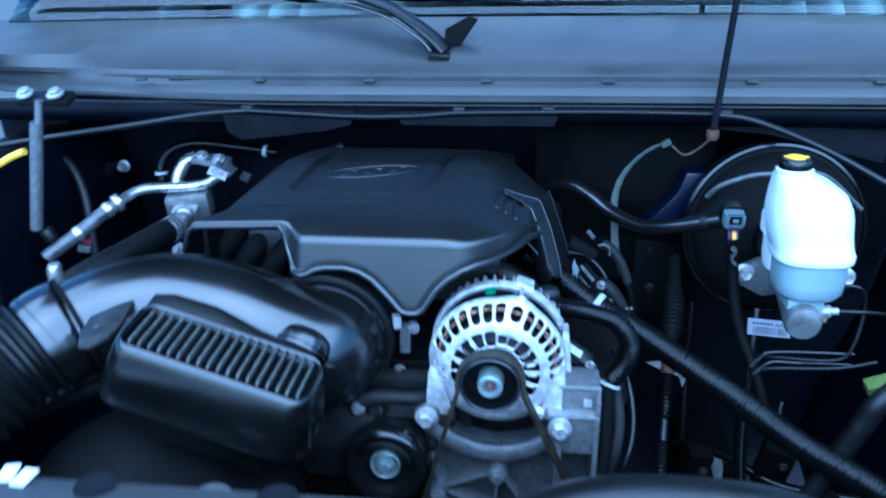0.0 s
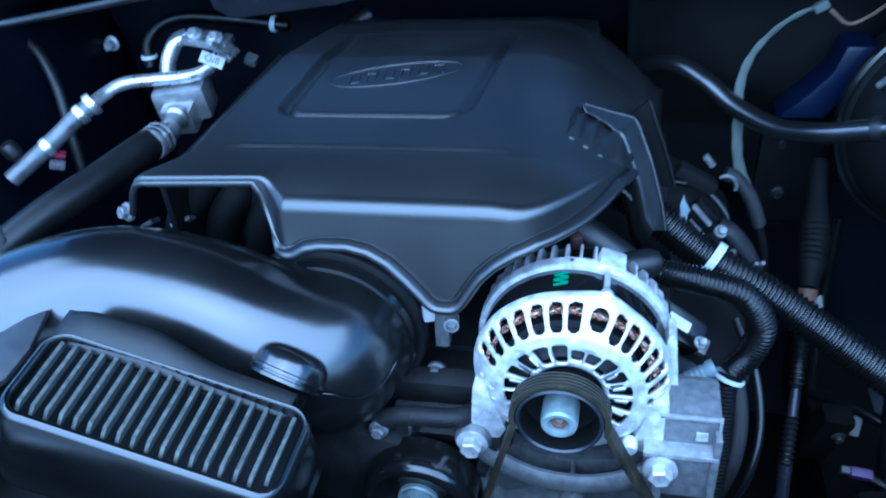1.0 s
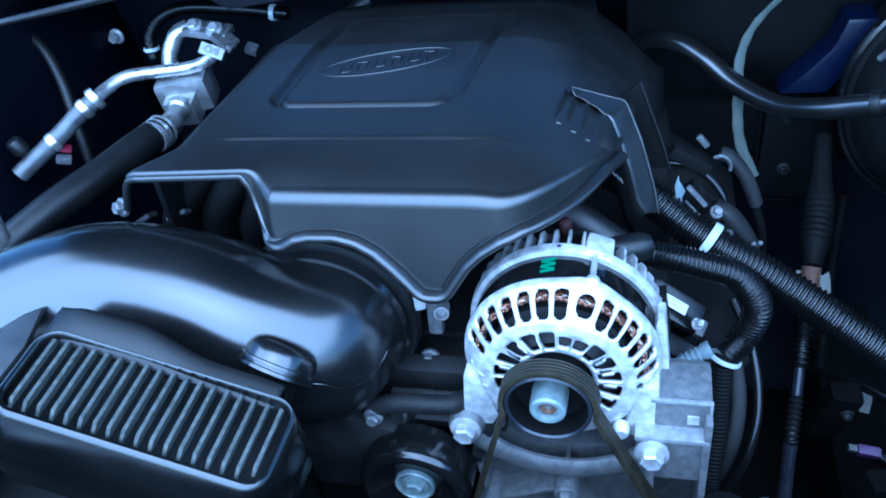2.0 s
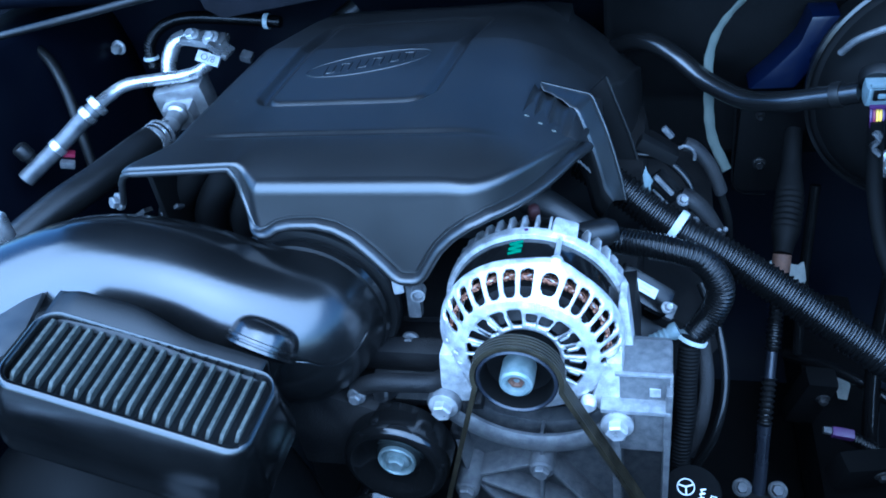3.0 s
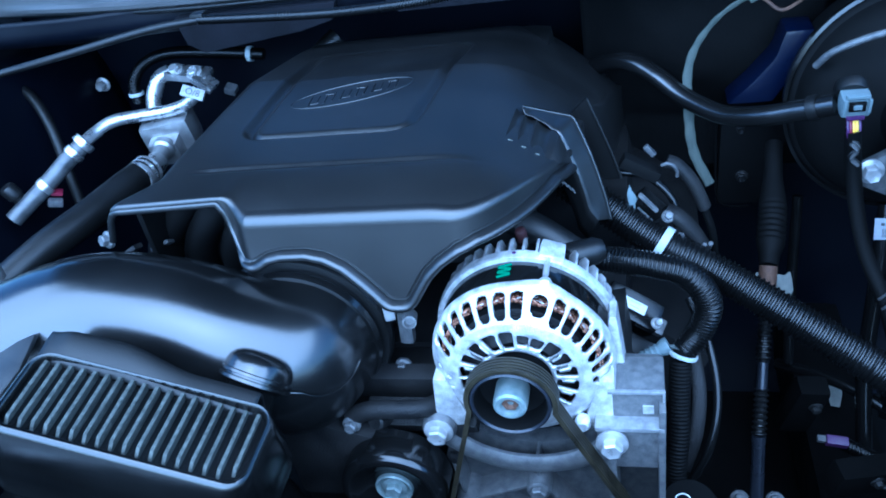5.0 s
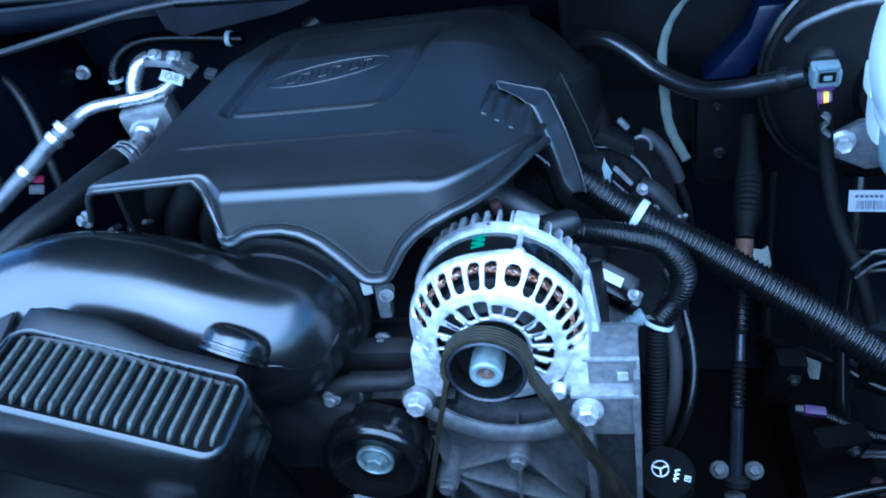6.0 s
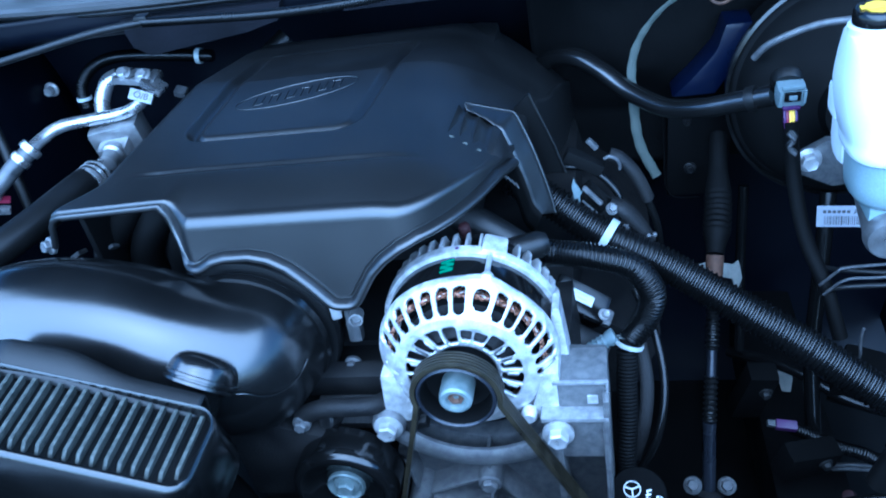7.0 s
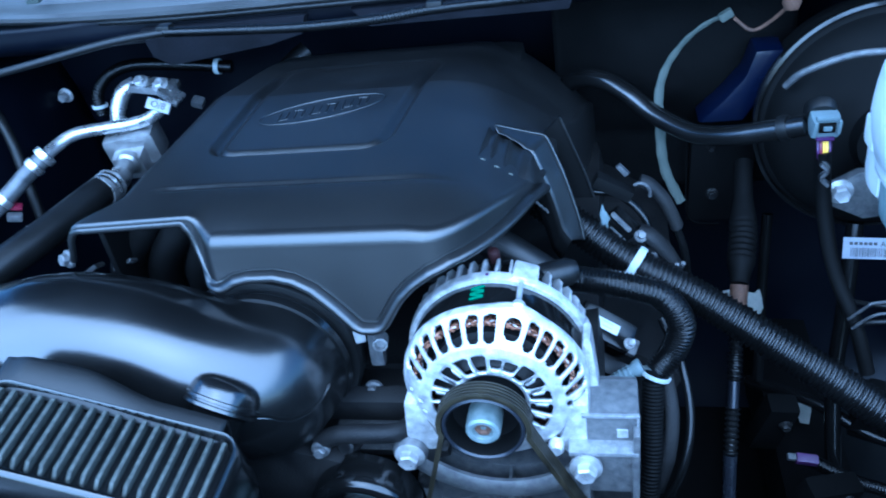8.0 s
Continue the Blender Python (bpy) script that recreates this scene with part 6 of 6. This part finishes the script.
sh = thing("suction_hose", (-0.51, 1.15, 1.06), "thick black suction hose with a crimped bright end", "hose")
part("tube", made(sweep, spline([V(-0.506, 1.262, 1.104), V(-0.512, 1.22, 1.106), V(-0.53, 1.15, 1.103), V(-0.56, 1.08, 1.095), V(-0.60, 1.0, 1.07), V(-0.64, 0.93, 1.02)], 12), 0.0205, 24), RUBBER, sh)
part("crimp", made(lathe, [(0.014, -0.02), (0.0205, -0.018), (0.022, -0.012), (0.0195, -0.008), (0.022, -0.003), (0.0195, 0.001), (0.022, 0.007), (0.015, 0.014), (0.0135, 0.035)], along(V(-0.506, 1.258, 1.104), V(0.05, 0.97, -0.03)), 28), PIPE, sh)
hose("heater_tube", [V(-0.80, 1.42, 1.19), V(-0.755, 1.40, 1.17), V(-0.72, 1.37, 1.13), V(-0.70, 1.34, 1.06), V(-0.69, 1.32, 0.98)], 0.008, "dark heater tube beside the refrigerant lines", group="heater tubes by the fender")
hose("heater_tube", [V(-0.80, 1.10, 1.15), V(-0.73, 1.06, 1.14), V(-0.66, 1.01, 1.11), V(-0.62, 0.95, 1.06), V(-0.62, 0.9, 0.98)], 0.012, "black rubber tube near the fender", group="heater tubes by the fender")
hose("heater_tube", [V(-0.80, 1.02, 1.12), V(-0.72, 0.98, 1.12), V(-0.65, 0.94, 1.09), V(-0.62, 0.9, 1.02)], 0.010, "black rubber tube near the fender", group="heater tubes by the fender")
fit = thing("bright_fitting", (-0.565, 1.0, 1.1), "small bright fitting beside the intake duct", "fitting")
part("cap", made(lathe, [(0.006, 0), (0.010, 0.002), (0.010, 0.03), (0.007, 0.034)], along(V(-0.55, 1.0, 1.115), V(0.1, -0.1, 1)), 20), PIPE, fit)

cr = thing("corrugated_vent_hose", (-0.5, 1.47, 1.15), "thin corrugated black hose with a white band", "hose")
bm = bmesh.new()
sweep(bm, loom_line([V(-0.39, 1.472, 1.178), V(-0.46, 1.472, 1.187), V(-0.54, 1.47, 1.194), V(-0.582, 1.46, 1.186), V(-0.603, 1.445, 1.163), V(-0.605, 1.44, 1.13)], 0.004), ridged(0.0095, 0.0014, 0.004), 16)
part("tube", bm, LOOM, cr)
clamp("white_band", V(-0.412, 1.472, 1.1805), V(-1, 0, 0.12), 0.0095, 0.007, cr)
clamp("white_band", V(-0.6045, 1.441, 1.145), V(0, 0.1, 1), 0.0098, 0.005, cr)
nt = thing("panel_nut", (-0.735, 1.52, 1.126), "single bright nut on the dark firewall", "nut")
hexbolt("head", V(-0.735, 1.545, 1.126), V(0, -1, 0), 0.0085, nt, long=0.014)
gc = thing("pipe_clip", (-0.44, 1.44, 1.12), "grey pipe clip behind the engine cover", "clip")
part("body", made(block, pose(-0.443, 1.44, 1.14, 20, 20), (0.018, 0.016, 0.012), 0.004), WEB, gc)
hose("cover_hose", [V(-0.27, 1.48, 1.19), V(-0.30, 1.46, 1.17), V(-0.33, 1.40, 1.13), V(-0.34, 1.33, 1.08)], 0.016, "black hose bending down behind the engine cover")

# ---- low at the front, beside the resonator ----
sd = bmesh.new()
bmesh.ops.create_uvsphere(sd, u_segments=48, v_segments=28, radius=1.0, matrix=Matrix.Translation((-0.335, 0.80, 0.875)) @ Matrix.Diagonal((0.180, 0.145, 0.175, 1)))
ct = alone("coolant_tank", sd, VOID, "smooth black moulded tank under the air box", "tank")
ring = [V(-0.335 + 0.178 * math.cos(t), 0.80 + 0.148 * math.sin(t), 0.875) for t in np.linspace(0, 2 * math.pi, 73)]
part("moulded_seam", made(sweep, ring, 0.0035, 8, caps=False), RUBBER, ct)
hose("support_rod", [V(-0.62, 0.815, 0.98), V(-0.52, 0.83, 1.02), V(-0.40, 0.845, 1.07)], 0.011, "dark round rod beside the air box", None, "rod")
nk = thing("coolant_outlet", (-0.20, 0.665, 1.0), "dull metal coolant outlet below the air box", "outlet")
part("cap", made(lathe, [(0.018, 0), (0.024, 0.004), (0.024, 0.02), (0.018, 0.026), (0.008, 0.028)], along(V(-0.205, 0.668, 1.035), V(0, -0.3, 1)), 30), ALU_DULL, nk)
part("neck", made(sweep, [V(-0.205, 0.67, 1.04), V(-0.2, 0.70, 0.95)], 0.017, 18), IRON, nk)
hose("yellow_cable", [V(-0.80, 1.23, 1.20), V(-0.759, 1.22, 1.221), V(-0.735, 1.22, 1.233), V(-0.712, 1.22, 1.242)], 0.006, "short yellow sheathed cable near the hinge", YELLOW, "cable")

# ---- dim pipes and brackets low beside the steering shaft ----
for pts, r in (([V(0.33, 1.30, 0.72), V(0.40, 1.24, 0.74), V(0.48, 1.18, 0.73), V(0.60, 1.14, 0.74)], 0.008), ([V(0.30, 1.02, 0.66), V(0.38, 1.05, 0.68), V(0.47, 1.06, 0.70), V(0.58, 1.04, 0.72)], 0.006),
               ([V(0.44, 1.30, 0.98), V(0.43, 1.26, 0.88), V(0.42, 1.22, 0.78), V(0.42, 1.16, 0.66)], 0.010), ([V(0.35, 1.36, 0.96), V(0.345, 1.33, 0.86), V(0.34, 1.28, 0.74)], 0.007)):
    hose("chassis_pipe", pts, r, "dim dark chassis pipe low in the bay", DRUM, "pipe", group="chassis pipes")
for q, size, rz in (((0.40, 1.12, 0.70), (0.07, 0.03, 0.05), 20), ((0.47, 1.20, 0.76), (0.05, 0.04, 0.09), -15), ((0.35, 1.22, 0.72), (0.04, 0.03, 0.10), 8), ((0.50, 1.08, 0.78), (0.06, 0.02, 0.03), 30)):
    bk = thing("chassis_bracket", q, "steel bracket blackened for shade low beside the frame rail", "bracket", "chassis brackets")
    m = Matrix.Translation(q) @ pose(0, 0, 0, 15, 10, rz)
    # plate near black: shade beside the rail put into the colour
    part("plate", made(block, m, size, 0.008), FELT, bk)
    hexbolt("bolt", m @ V(0.2 * size[0], -0.5 * size[1], 0.2 * size[2]), m.to_3x3() @ V(0, -1, 0), 0.006, bk, MOTTLED)
hose("chassis_pipe", [V(0.40, 1.10, 0.585), V(0.4384, 1.10, 0.6181), V(0.4571, 1.10, 0.6317), V(0.4865, 1.10, 0.6495), V(0.56, 1.10, 0.67)], 0.007, "dim dark chassis pipe low in the bay", DRUM, "pipe", group="chassis pipes")
for z in (0.664, 0.657):
    hose("chassis_pipe", [V(0.44, 1.145, z - 0.006), V(0.4633, 1.14, z), V(0.4959, 1.14, z - 0.005), V(0.56, 1.13, z - 0.02)], 0.003, "dim dark chassis pipe low in the bay", WEB, "pipe", group="chassis pipes")
hose("brake_hard_line", [V(0.395, 1.13, 0.968), V(0.4071, 1.12, 0.9919), V(0.4149, 1.12, 0.9972), V(0.4487, 1.12, 0.9997), V(0.53, 1.13, 0.995)], 0.0016, "thin zinc brake line below the reservoir", WEB, "brake line", group="zinc brake lines")
hose("brake_hard_line", [V(0.400, 1.13, 0.955), V(0.4181, 1.12, 0.9815), V(0.4508, 1.12, 0.9829), V(0.53, 1.13, 0.978)], 0.0016, "thin zinc brake line below the reservoir", WEB, "brake line", group="zinc brake lines")
hose("thin_wire", [V(0.4365, 1.10, 0.93), V(0.4353, 1.10, 0.9264), V(0.4349, 1.10, 0.9097), V(0.4363, 1.10, 0.8925), V(0.438, 1.11, 0.87)], 0.0016, "thin pale wire hanging below the brake lines", WEB, "wire")
red = thing("dark_red_cap", (0.452, 1.10, 0.64), "small dark red rubber cap on a low pipe", "cap")
part("cap", made(lathe, [(0.006, -0.02), (0.009, -0.018), (0.0095, 0.012), (0.007, 0.018), (0.003, 0.019)], along(V(0.452, 1.098, 0.645), V(-0.3, -0.2, 0.9)), 20), RED_CAP, red)
part("band", made(lathe, [(0.0097, 0), (0.0103, 0.001), (0.0103, 0.004), (0.0097, 0.005)], along(V(0.452, 1.098, 0.645), V(-0.3, -0.2, 0.9)), 20, False), WEB, red)
